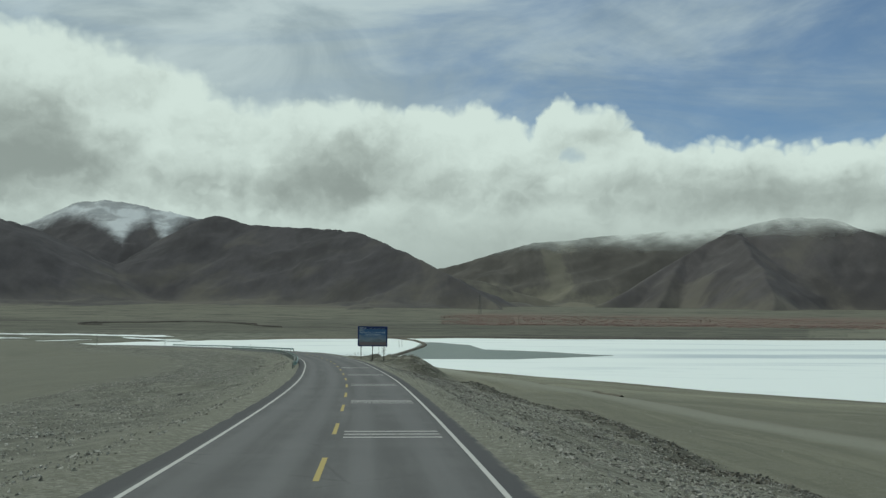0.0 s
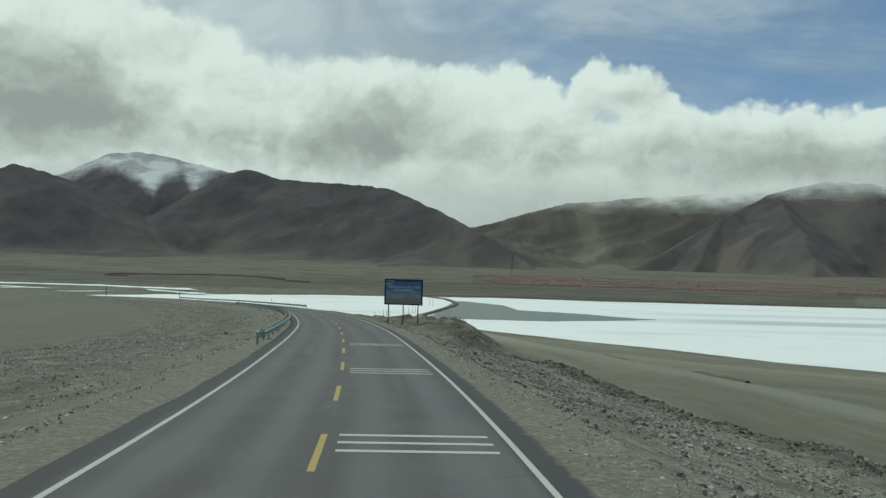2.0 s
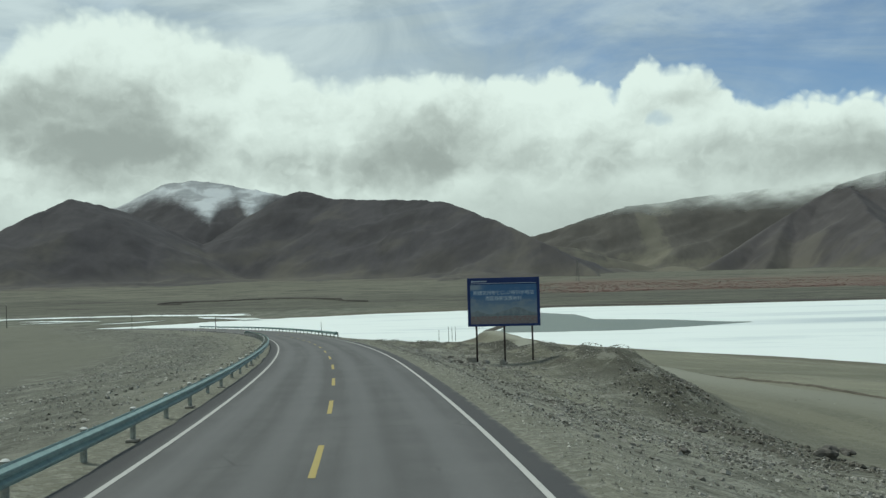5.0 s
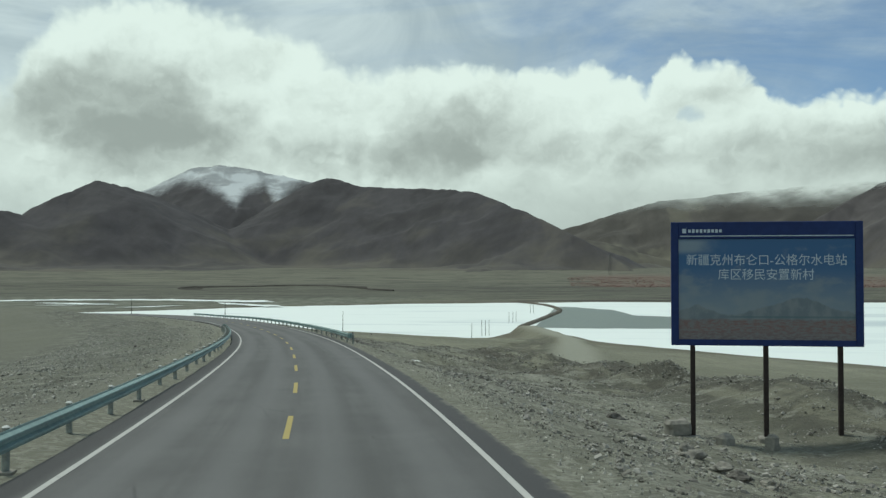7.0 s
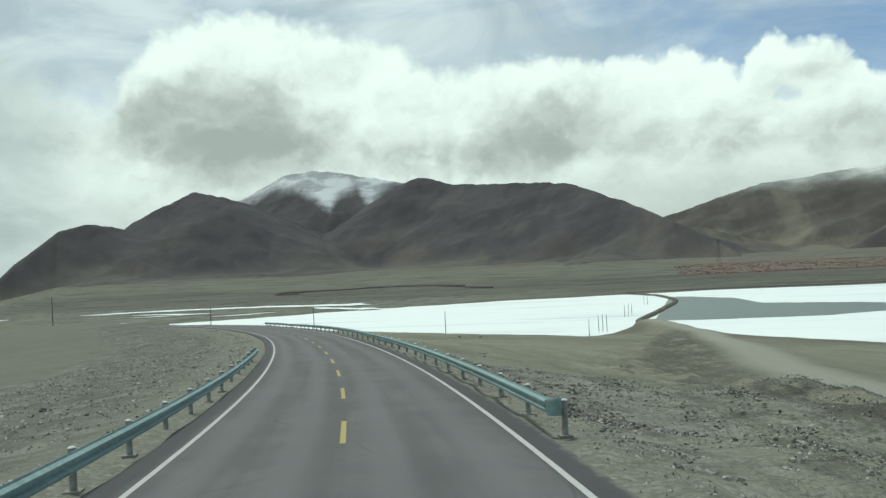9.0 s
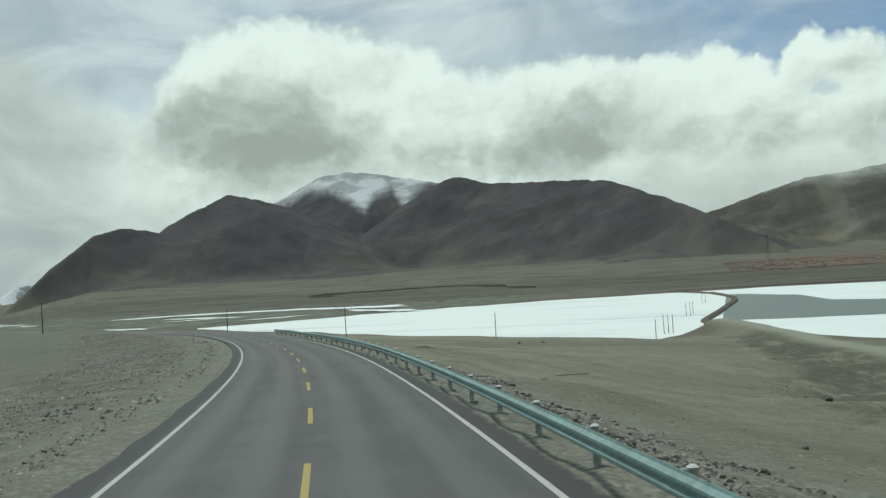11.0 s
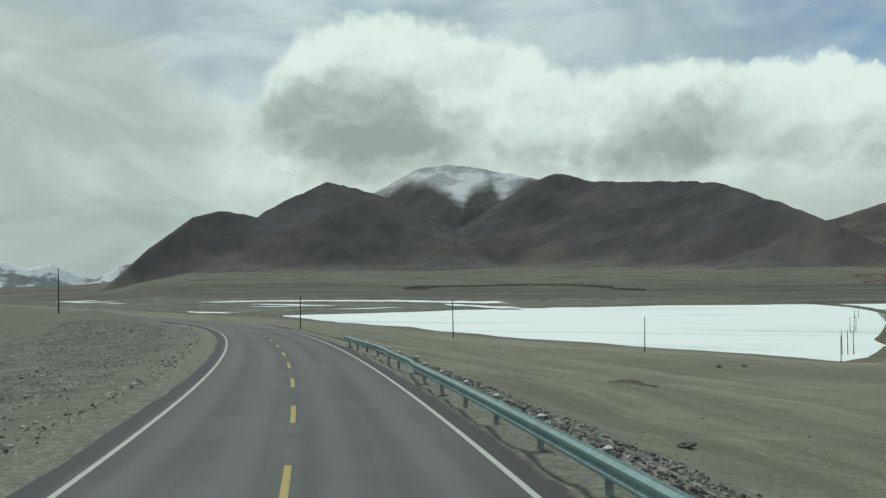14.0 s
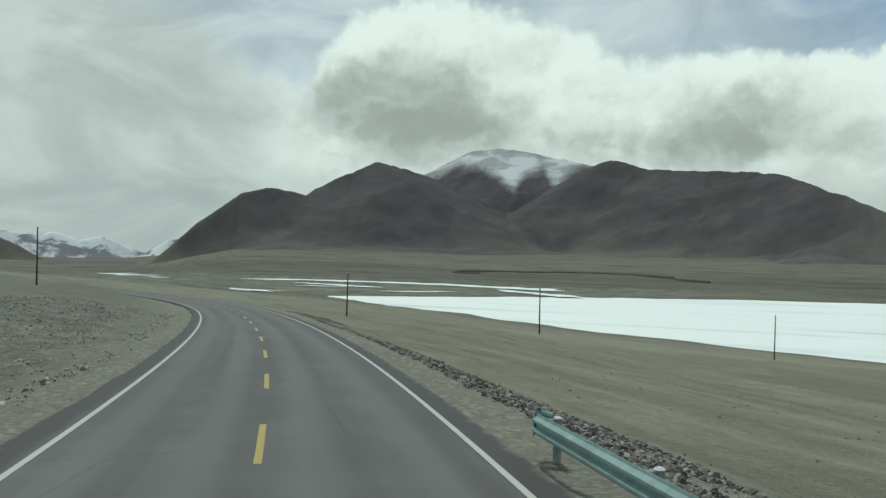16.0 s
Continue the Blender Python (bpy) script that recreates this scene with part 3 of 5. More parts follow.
# ---------------------------------------------------------------- the road's line
STEP = 20.0
HEADING = [2.98, 3.45, 3.92, 4.49, 5.29, 6.98, 7.62, 8.8, 10.75, 12.02, 13.97, 15.55, 16.7, 18.74, 20.86, 22.34, 23.95,
           25.99, 27.7, 29.35, 31.13, 32.98, 34.69, 36.3, 37.9, 40.0, 42.4, 45, 48, 51, 54, 57, 59, 60, 60, 59, 58]
SLOPE = [-0.0402, -0.0406, -0.0411, -0.0394, -0.0345, -0.0335, -0.033, -0.0346, -0.035, -0.0311, -0.0351, -0.0395,
         -0.0399, -0.0369, -0.035, -0.035, -0.0326, -0.0337, -0.0358, -0.0339, -0.0296, -0.0293, -0.033, -0.034,
         -0.034, -0.033, -0.032, -0.03, -0.026, -0.02, -0.015, -0.01, -0.008, -0.006, -0.005, -0.004, -0.004]
S = np.arange(-20.0, -20.0 + STEP * (len(HEADING) - 1) + 0.1, 2.0)
_n = -20.0 + STEP * np.arange(len(HEADING))
_h, _g = np.radians(np.interp(S, _n, HEADING)), np.interp(S, _n, SLOPE)


def _sum(a):
    return np.concatenate([[0], np.cumsum(a[1:] + a[:-1])])


LINE = np.stack([_sum(-np.sin(_h)), _sum(np.cos(_h)), _sum(_g)], 1)
LINE = LINE - LINE[10]
# the road also goes on behind the start
BACK = LINE[0] + np.arange(-90, 0)[:, None] * 2.0 * np.array([-math.sin(_h[0]), math.cos(_h[0]), _g[0]])
S = np.concatenate([S[0] + np.arange(-90, 0) * 2.0, S])
LINE = np.concatenate([BACK, LINE])
SIDE = np.gradient(LINE[:, :2], axis=0)
SIDE = np.stack([SIDE[:, 1], -SIDE[:, 0]], 1) / np.linalg.norm(SIDE, axis=1)[:, None]
LEFT_LINE, RIGHT_LINE, EDGE = -3.44, 3.64, 4.25


def road_point(s, d=0.0, up=0.0):
    """World place at s metres along the road, d metres right of its centre line."""
    s = np.asarray(s, float)
    x = np.interp(s, S, LINE[:, 0]) + d * np.interp(s, S, SIDE[:, 0])
    y = np.interp(s, S, LINE[:, 1]) + d * np.interp(s, S, SIDE[:, 1])
    return np.stack([x, y, np.interp(s, S, LINE[:, 2]) + up], -1)


def road_turn(s):
    """The turn about z by which +y points along the road."""
    return math.degrees(math.atan2(np.interp(s, S, SIDE[:, 1]), np.interp(s, S, SIDE[:, 0])))


def nearest_road(x, y):
    """Offset to the right, s and height of the nearest point of the road's line."""
    P = np.stack([x.reshape(-1), y.reshape(-1)], 1)
    o, s, z = (np.empty(len(P)) for _ in range(3))
    L = LINE[::2, :2]
    for a in range(0, len(P), 20000):
        q = P[a:a + 20000]
        j = (((q[:, None] - L[None]) ** 2).sum(2)).argmin(1) * 2
        dv = q - LINE[j, :2]
        along = -dv[:, 0] * SIDE[j, 1] + dv[:, 1] * SIDE[j, 0]
        along = np.where((j > 0) & (j < len(S) - 2), along, 0)
        s[a:a + 20000] = S[j] + along
        side = dv[:, 0] * SIDE[j, 0] + dv[:, 1] * SIDE[j, 1]
        o[a:a + 20000] = np.where(np.abs(along) < 4, side, np.sign(side) * np.hypot(dv[:, 0], dv[:, 1]))
        z[a:a + 20000] = np.interp(s[a:a + 20000], S, LINE[:, 2])
    return o.reshape(x.shape), s.reshape(x.shape), z.reshape(x.shape)


# ---------------------------------------------------------------- the lake's outline
WATER = -40.0
SHORE = np.array([(900, 180), (420, 300), (265, 392), (210, 435), (150, 482), (108, 538), (48, 600), (5, 655), (-14, 705), (-25, 740), (-42, 738), (-50, 692), (-60, 666), (-86, 688),
                  (-140, 713), (-210, 762), (-300, 835), (-400, 900), (-440, 940), (-415, 965), (-302, 1087), (-182, 1195), (-60, 1238),
                  (35, 1275), (175, 1265), (636, 1320), (1500, 1450), (1700, 600)], float)
CHANNEL = np.array([(-668, 1258), (-645, 1272), (-610, 1290), (-520, 1297), (-430, 1292), (-380, 1270)], float)
POND = np.array([(-540, 962), (-490, 950)], float)
TRACK = np.array([(66, -60), (56, 40), (44, 100), (33, 150), (14, 200), (-4, 250), (-12, 290), (-14, 330), (-12, 450), (-10, 600), (-22, 665), (-33, 705), (-34, 745)], float)


def track_distance(x, y):
    best = np.full(x.shape, 1e9)
    for a, b in zip(TRACK[:-1], TRACK[1:]):
        ab = b - a
        u = np.clip(((x - a[0]) * ab[0] + (y - a[1]) * ab[1]) / (ab @ ab), 0, 1)
        best = np.minimum(best, np.hypot(x - a[0] - u * ab[0], y - a[1] - u * ab[1]))
    return best


def shore_distance(x, y):
    """Metres from the lake's edge, negative on the lake."""
    P = np.stack([x.reshape(-1), y.reshape(-1)], 1)
    best = np.full(len(P), 1e9)
    inside = np.zeros(len(P), bool)
    for a, b in zip(SHORE, np.roll(SHORE, -1, 0)):
        ab = b - a
        u = np.clip(((P - a) @ ab) / (ab @ ab), 0, 1)
        best = np.minimum(best, np.hypot(*(P - a - u[:, None] * ab).T))
        cross = (a[1] > P[:, 1]) != (b[1] > P[:, 1])
        inside ^= cross & (P[:, 0] < (b[0] - a[0]) * (P[:, 1] - a[1]) / (b[1] - a[1] + 1e-12) + a[0])
    lake_d = np.where(inside, -best, best)
    for a, b in zip(CHANNEL[:-1], CHANNEL[1:]):
        ab = b - a
        u = np.clip(((P - a) @ ab) / (ab @ ab), 0, 1)
        lake_d = np.minimum(lake_d, np.hypot(*(P - a - u[:, None] * ab).T) - 11)
    lake_d = np.minimum(lake_d, np.hypot((P[:, 0] - POND[:, 0].mean()) / 3.2, P[:, 1] - POND[:, 1].mean()) - 9)
    return lake_d.reshape(x.shape)


RISE = 3.6


def dug_over(d, s, x, y):
    """Where the slope was dug over for spoil, below the road and along the foot of the dirt track: 1 at its middle."""
    mid = np.interp(s, [200, 230, 260, 300], [16, 17, 23, 31])
    pit = np.exp(-((d - mid) / 8.0) ** 2) * np.clip((s - 203) / 14, 0, 1) * np.clip((305 - s) / 25, 0, 1)
    off = np.interp(y, TRACK[:, 1], TRACK[:, 0]) - x
    foot = np.clip((off - 5) / 5, 0, 1) * np.clip((30 - off) / 9, 0, 1) * np.clip((y - 250) / 40, 0, 1) * np.clip((655 - y) / 60, 0, 1)
    return np.maximum(pit, 0.85 * foot)


def ground_height(x, y):
    d, s, zr = nearest_road(x, y)
    dl = shore_distance(x, y)
    wob = (fbm(x * 0.02, y * 0.02, 4, 5) - 0.5) * (14 + 22 * np.clip((-230 - x) / 120, 0, 1))
    dl2 = dl + wob * np.clip(dl / 30 + 1, 0, 1)
    a = np.abs(d)
    near = np.maximum(a - 7, 0)
    w = near / (near + np.maximum(dl2, 0) + 1e-6)
    z = zr * (1 - w) + WATER * w
    # the right flank slopes down to a lip of rubble and falls away behind it; beside the sign it stays level up to the lip
    q = np.clip((s - 165) / 16, 0, 1)
    q = q * q * (3 - 2 * q)
    d0 = 23.0
    past = np.clip((s - 272) / 45, 0, 1)
    flank = np.clip((d - d0 * (1 - past) - 6.5 * past) / 11, 0, 1)
    flank = flank * flank * (3 - 2 * flank)
    ramp = 2.9 * np.clip((d - 6) / 16.5, 0, 1) + 0.7 * np.clip((d - 23) / 6, 0, 1)
    drop = (3.6 - 1.3 * np.clip((s - 335) / 40, 0, 1)) * flank * q + ramp * (1 - q)
    z = z - drop * np.clip((560 - s) / 90, 0, 1) * np.clip(1 - w, 0, 1)
    bank = np.exp(-((d - d0 + 1.7) / (2.3 + 1.5 * q)) ** 2) * np.clip((236 - s) / 36, 0, 1)
    rough = (fbm(x * 0.25, y * 0.25, 4, 2) - 0.5)
    z = z + bank * (0.35 + 0.75 * q + (1.5 + 0.5 * q) * rough)
    z = z - 0.5 * np.clip((d - 8) / 3, 0, 1) * np.clip((21 - d) / 4, 0, 1) * q * np.clip((235 - s) / 25, 0, 1)
    tr = np.clip(1.6 - track_distance(x, y) / 5, 0, 1)
    hole = dug_over(d, s, x, y)
    z = z + hole * ((fbm(x * 0.13, y * 0.13, 4, 12) - 0.60) * 3.0 + (fbm(x * 0.16, y * 0.16, 5, 22, 0.5, True) - 0.70) * 2.4)
    fade = np.clip((a - 4.6) / 5, 0, 1)
    z = z + fade * ((fbm(x * 0.045, y * 0.045, 4, 3) - 0.5) * 1.5 + rough * 0.26 * np.clip(1 - a / 260, 0, 1)) * (1 - 0.8 * tr)
    z = z - np.clip((a - 5.2) / 2.2, 0, 1) * 0.55
    z = np.where(a < 4.6, np.minimum(z, zr - 0.16), z)
    z = np.where(dl2 < 0, WATER + 0.05 * np.maximum(dl2, -25), np.maximum(z, WATER + 0.05 * np.minimum(np.maximum(dl2, 0), 14)))
    beyond = np.maximum(dl, 0) * np.clip((y - 1000) / 150, 0, 1) * np.clip((np.degrees(np.arctan2(x + 65, y - 299)) + 40) / 6, 0, 1)
    z = z + np.minimum(beyond * 0.045, 9) + np.clip(beyond - 200, 0, 1200) * 0.022
    low_end = np.clip((-np.degrees(np.arctan2(x + 65, np.maximum(y - 299, 1))) - 36) / 5, 0, 1) * np.clip((np.hypot(x + 65, y - 299) - 700) / 1500, 0, 1)
    z = z - 25 * low_end
    berm = np.interp(y, [120, 216, 246, 276, 300, 450, 560, 640, 700, 735], [0.3, 2.0, 3.0, 1.5, 1.0, 1.2, 2.0, 3.4, 4.8, 1.6])
    z = z + berm * np.exp(-(track_distance(x, y) / 9.5) ** 4) * np.clip((dl - 1) / 7, 0, 1)
    z = z + RISE * np.clip((-d - 5.5) / 11, 0, 1) * np.clip((s - 410) / 80, 0, 1) * np.clip(1 + (d + 200) / 300, 0, 1)
    flat = np.hypot(np.maximum(np.maximum(-820 - x, x + 235), 0), np.maximum(np.maximum(935 - y, y - 1320), 0))
    marsh = -39.68 + (fbm(x * 0.006, y * 0.03, 4, 77) - 0.5) * 1.3 + 0.07 * flat
    z = np.where((flat < 150) & (dl2 > 0), np.minimum(z, marsh), z)
    return z, d, dl2


def spread(lo, hi, fine_lo, fine_hi, step, grow=1.09):
    mid = list(np.arange(fine_lo, fine_hi + 0.1, step))
    up, st = [mid[-1]], step
    while up[-1] < hi:
        st *= grow
        up.append(up[-1] + st)
    dn, st = [mid[0]], step
    while dn[-1] > lo:
        st *= grow
        dn.append(dn[-1] - st)
    return np.array(dn[:0:-1] + mid + up[1:])


gx = spread(-6000, 6000, -240, 90, 1.7, 1.065)
gy = spread(-1500, 6000, -10, 560, 1.7, 1.06)
GX, GY = np.meshgrid(gx, gy)
GZ, GD, GL = ground_height(GX, GY)
me = grid_mesh("ground", np.stack([GX, GY, GZ], -1), GROUND)
attribute(me, "shore", np.clip(GL, -50, 400))
_fl = np.hypot(np.maximum(np.maximum(-820 - GX, GX + 235), 0), np.maximum(np.maximum(935 - GY, GY - 1320), 0))
attribute(me, "marsh", np.clip(1 - _fl / 60, 0, 1))
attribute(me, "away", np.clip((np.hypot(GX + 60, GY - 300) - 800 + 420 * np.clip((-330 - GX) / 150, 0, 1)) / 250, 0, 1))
attribute(me, "track", np.clip(1.5 - track_distance(GX, GY) / 5, 0, 1))
_dr, _sr, _ = nearest_road(GX, GY)
_in = lambda v, a, b, e: np.clip((v - a) / e, 0, 1) * np.clip((b - v) / e, 0, 1)
stony = _in(_dr, 5.0, 25, 1.8) * _in(_sr, -40, 175, 8) + _in(_dr, 4.6, 28, 2) * _in(_sr, 160, 268, 12) + _in(_dr, 5.4, 9.4, 1) * _in(_sr, 232, 480, 6) + _in(_dr, -28, -5.6, 4) * _in(_sr, -40, 480, 10)
attribute(me, "stony", np.clip(stony, 0, 1))
attribute(me, "off", np.clip(_dr, -60, 60))
attribute(me, "run", _sr)
_q = np.clip((_sr - 165) / 16, 0, 1)
_d0 = 21.3
_tx = np.interp(GY, TRACK[:, 1], TRACK[:, 0]) - GX
_slip = 0.8 * _in(_tx, 4, 22, 4) * _in(GY, 175, 720, 30) * np.clip((GL - 2) / 5, 0, 1)
attribute(me, "soil", _slip + np.clip(1.5 - np.abs(_dr - _d0 - 0.6 + 1.5 * _q) / (2.2 + 2.0 * _q), 0, 1) * np.clip((268 - _sr) / 20, 0, 1))
attribute(me, "dug", dug_over(_dr, _sr, GX, GY))
attribute(me, "red", np.clip((GX - 5) / 60, 0, 1) * np.clip((GY - 0.05 * GX - 1490) / 60, 0, 1) * np.clip((2150 + 0.05 * GX - GY) / 250, 0, 1))
attribute(me, "verge", np.clip(1 - (np.abs(GD) - 4) / 7, 0, 1))
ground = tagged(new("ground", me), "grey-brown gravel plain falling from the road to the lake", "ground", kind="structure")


def ground_z(x, y):
    return float(ground_height(np.array([[x]], float), np.array([[y]], float))[0][0, 0])


# ---------------------------------------------------------------- lake
lx, ly = np.meshgrid(np.linspace(-920, 1700, 60), np.linspace(150, 1500, 40))
lake = tagged(new("water_lake", grid_mesh("water_lake", np.stack([lx, ly, lx * 0 + WATER], -1), ICE)), "frozen lake under pale white ice", "lake", kind="structure")



def ice_strip(points, half, seed):
    """A ragged frozen side channel on the marsh flat."""
    p = np.array(points, float)
    seg = np.concatenate([[0], np.cumsum(np.hypot(*np.diff(p, axis=0).T))])
    u = np.linspace(0, seg[-1], 90)
    x, y = np.interp(u, seg, p[:, 0]), np.interp(u, seg, p[:, 1])
    y = y + 10 * (fbm(u * 0.02, u * 0, 3, seed) - 0.5)
    taper = np.clip(np.minimum(u, seg[-1] - u) / 25, 0.02, 1)
    wa = half * taper * (0.3 + 1.4 * fbm(u * 0.05, u * 0 + 3, 4, seed + 1))
    wb = half * taper * (0.3 + 1.4 * fbm(u * 0.05, u * 0 + 9, 4, seed + 2))
    z = np.full(len(u), WATER + 0.95)
    V = np.stack([np.stack([x, y + wa, z], 1), np.stack([x, y, z], 1), np.stack([x, y - wb, z], 1)], 1)
    return tagged(new("water_channel", grid_mesh("water_channel", V, ICE)), "thin ragged strip of ice on the marsh flat", "ice", kind="structure")


ice_strip([(-700, 1212), (-640, 1258), (-560, 1278), (-480, 1276), (-400, 1246), (-335, 1212)], 24, 3)
ice_strip([(-450, 1040), (-425, 1062), (-398, 1104)], 15, 13)
ice_strip([(-395, 1186), (-345, 1134), (-285, 1080)], 16, 43)
ice_strip([(-560, 1088), (-530, 1096), (-500, 1104)], 10, 53)
ice_strip([(-600, 1160), (-540, 1142), (-480, 1120)], 11, 63)
ice_strip([(-548, 984), (-520, 962), (-484, 948)], 9, 23)

# ---------------------------------------------------------------- mountains
EYE = np.array([-65.0, 299.0, -8.0])


def crest(points):
    """World places of a crest from (azimuth, elevation, distance)."""
    p = np.array(points, float)
    a, e, r = np.radians(p[:, 0]), np.radians(p[:, 1]), p[:, 2]
    return np.stack([EYE[0] + r * np.sin(a), EYE[1] + r * np.cos(a), EYE[2] + r * np.tan(e)], 1)


def massif(name, crests, az0, az1, r0, r1, mat, label, base=-42.0, length=600.0, rough=1.0, seed=1, na=520, nr=190, slope=0.5, edge=(3.0, 3.0), warp=55.0, crown=0.06, snow_line=None):
    A, Rr = np.meshgrid(np.radians(np.linspace(az0, az1, na)), np.linspace(r0, r1, nr), indexing="ij")
    X, Y = EYE[0] + Rr * np.sin(A), EYE[1] + Rr * np.cos(A)
    wx = X + (fbm(X * 0.003, Y * 0.003, 3, seed + 20) - 0.5) * warp
    wy = Y + (fbm(X * 0.003, Y * 0.003, 3, seed + 40) - 0.5) * warp
    best, top_h = np.full(X.shape, base - 8.0), np.ones(X.shape)
    for c in crests:
        for p, q in zip(c[:-1], c[1:]):
            ab = (q - p)[:2]
            u = np.clip(((wx - p[0]) * ab[0] + (wy - p[1]) * ab[1]) / (ab @ ab), 0, 1)
            dist = np.hypot(wx - p[0] - u * ab[0], wy - p[1] - u * ab[1])
            zc = p[2] + u * (q[2] - p[2])
            H = np.maximum(zc - base, 0)
            steep, fan = H - (slope + 0.4 * np.clip((-31 - np.degrees(A)) / 6, 0, 1)) * dist, 0.45 * H * np.exp(-dist / length) * np.clip((np.degrees(A) + 39.5) / 6, 0, 1)
            soft = np.clip(0.5 + (steep - fan) / 50, 0, 1)
            here = base - 4 + fan * (1 - soft) + steep * soft + 12 * soft * (1 - soft)
            top_h = np.where(here > best, H, top_h)
            best = np.maximum(best, here)
    ratio = np.clip((best - base) / np.maximum(top_h, 20), 0, 1)
    flank = np.clip(ratio * 3, 0, 1) * np.clip((1.03 - ratio) * 2.2, crown, 1)
    spur = fbm(wx * 0.0026, wy * 0.0026, 5, seed, 0.42, True)
    across = np.degrees(A) * 0.55 + (fbm(X * 0.004, Y * 0.004, 3, seed + 60) - 0.5) * 1.3
    gully = fbm(across * 1.6, Rr * 0.0014, 4, seed + 70, 0.5, True)
    Z = best + ((spur - 0.62) * 85 + (gully - 0.6) * 20) * rough * flank * np.clip(top_h / 200, 0.2, 1) + (fbm(X * 0.03, Y * 0.03, 3, seed + 3) - 0.5) * 3 * flank
    for _ in range(2):
        Zp = np.pad(Z, ((2, 2), (0, 0)), mode="edge")
        Z = (Zp[:-4] + 2 * Zp[1:-3] + 3 * Zp[2:-2] + 2 * Zp[3:-1] + Zp[4:]) / 9
        Zp = np.pad(Z, ((0, 0), (1, 1)), mode="edge")
        Z = (Zp[:, :-2] + 4 * Zp[:, 1:-1] + Zp[:, 2:]) / 6
    Z = Z + (fbm(X * 0.011, Y * 0.011, 4, seed + 90) - 0.5) * 11 * np.clip(ratio * 3, 0, 1) * np.clip(top_h / 250, 0.1, 1)
    Z = Z + (fbm(X * 0.022, Y * 0.022, 4, seed + 95, 0.6, True) - 0.6) * 9 * np.clip(ratio * 5 - 4, 0, 1) * np.clip(top_h / 250, 0.1, 1)
    Z = Z + 5 * np.clip(ratio * 2.2 - 1.2, 0, 1) * np.clip(top_h / 250, 0.1, 1)
    deg = np.degrees(A)
    rim = np.clip((Rr - r0) / 350, 0, 1) * np.clip((deg - az0) / edge[0], 0, 1) * np.clip((az1 - deg) / edge[1], 0, 1)
    rim = rim * rim * (3 - 2 * rim)
    Z = (base - 8) * (1 - rim) + Z * rim
    me = grid_mesh(name, np.stack([X, Y, Z], -1)[:, ::-1], mat)
    attribute(me, "rib", gully[:, ::-1])
    if snow_line:
        at = np.array(snow_line)
        up = np.degrees(np.arctan2(Z - EYE[2], Rr))
        attribute(me, "over_snow_line", (up - np.interp(deg, at[:, 0], at[:, 1]))[:, ::-1])
    ob = new(name, me)
    return tagged(ob, label, "mountain", kind="structure")


SLOPES = rock_slope_material("dark_mountain_scree", tint=(0.066, 0.063, 0.066), pale=(0.100, 0.094, 0.080), foot=0.95)
SNOWY = rock_slope_material("snow_dusted_mountain", snow_line=True, cloud_from=(400, 540), tint=(0.066, 0.063, 0.066), pale=(0.086, 0.081, 0.073))
CLOUDED = rock_slope_material("cloud_capped_mountain", cloud_from=(235, 370), tint=(0.092, 0.087, 0.077), pale=(0.175, 0.168, 0.125))
PYRAMID = rock_slope_material("dark_cloud_capped_mountain", cloud_from=(240, 370), tint=(0.085, 0.079, 0.079), pale=(0.125, 0.116, 0.098))
FAR_SNOW = rock_slope_material("far_snow_mountain", far_snow=True, cloud_from=(85, 190), tint=(0.06, 0.064, 0.07))
left_crest = crest([(-40.4, -0.9, 2250), (-38.8, 0.35, 2330), (-37.3, 1.85, 2420), (-35, 3.5, 2550), (-33.8, 3.75, 2620), (-32.2, 3.65, 2700), (-31.1, 3.45, 2760),
                    (-29.4, 4.65, 2850), (-27.4, 5.6, 2950), (-24.5, 4.8, 3150), (-21.5, 3.6, 3250)])
right_crest = crest([(-13.2, 6.0, 3400), (-10.9, 5.4, 3300), (-6.5, 5.35, 3100), (-4.2, 5.15, 2950), (-1.9, 4.35, 2750),
                     (1.3, 3.1, 2450), (5.7, 0.7, 2100), (6.6, 0.0, 2000)])
snow_crest = crest([(-27.5, 3.6, 4000), (-25.6, 4.2, 4000), (-24.57, 4.72, 4000), (-23.34, 5.5, 4000), (-22.5, 5.95, 4000), (-21.6, 6.4, 3990), (-20.8, 6.4, 3980), (-20, 6.65, 3960), (-19.1, 6.5, 3950), (-18, 6.3, 3920), (-16.6, 6.0, 3900), (-14.7, 5.7, 3850), (-11, 5.3, 3900), (-8, 4.6, 3900)])
massif("mountain_1", [left_crest, right_crest], -46, 13, 1450, 3900, SLOPES, "dark bare mountain ridge of grey-brown scree", seed=3, na=900, nr=300, rough=0.65)
massif("mountain_2", [snow_crest], -33, -3, 3000, 4450, SNOWY, "mountain peak dusted with fresh snow under the cloud", seed=9, na=520, nr=160, rough=0.9, warp=20, crown=0.28,
       snow_line=[(-28, 5.2), (-25, 4.4), (-23.5, 4.75), (-22.7, 5.25), (-21.4, 5.3), (-20.4, 4.9), (-19.1, 3.9), (-18.6, 4.6), (-17.4, 5.2), (-17.0, 4.6), (-16.5, 4.1), (-15.7, 5.0), (-15, 5.5), (-14, 5.5), (-11, 5.1), (-8, 5.0)])
valley = crest([(-6, 2.0, 4500), (-2, 2.3, 4450), (1.3, 2.7, 4400), (2.3, 2.9, 4400), (4.9, 3.7, 4350), (7.5, 4.35, 4330), (12, 4.8, 4300), (17, 5.1, 4250), (22, 5.3, 4200), (30, 5.2, 4200), (36, 4.6, 4200)])
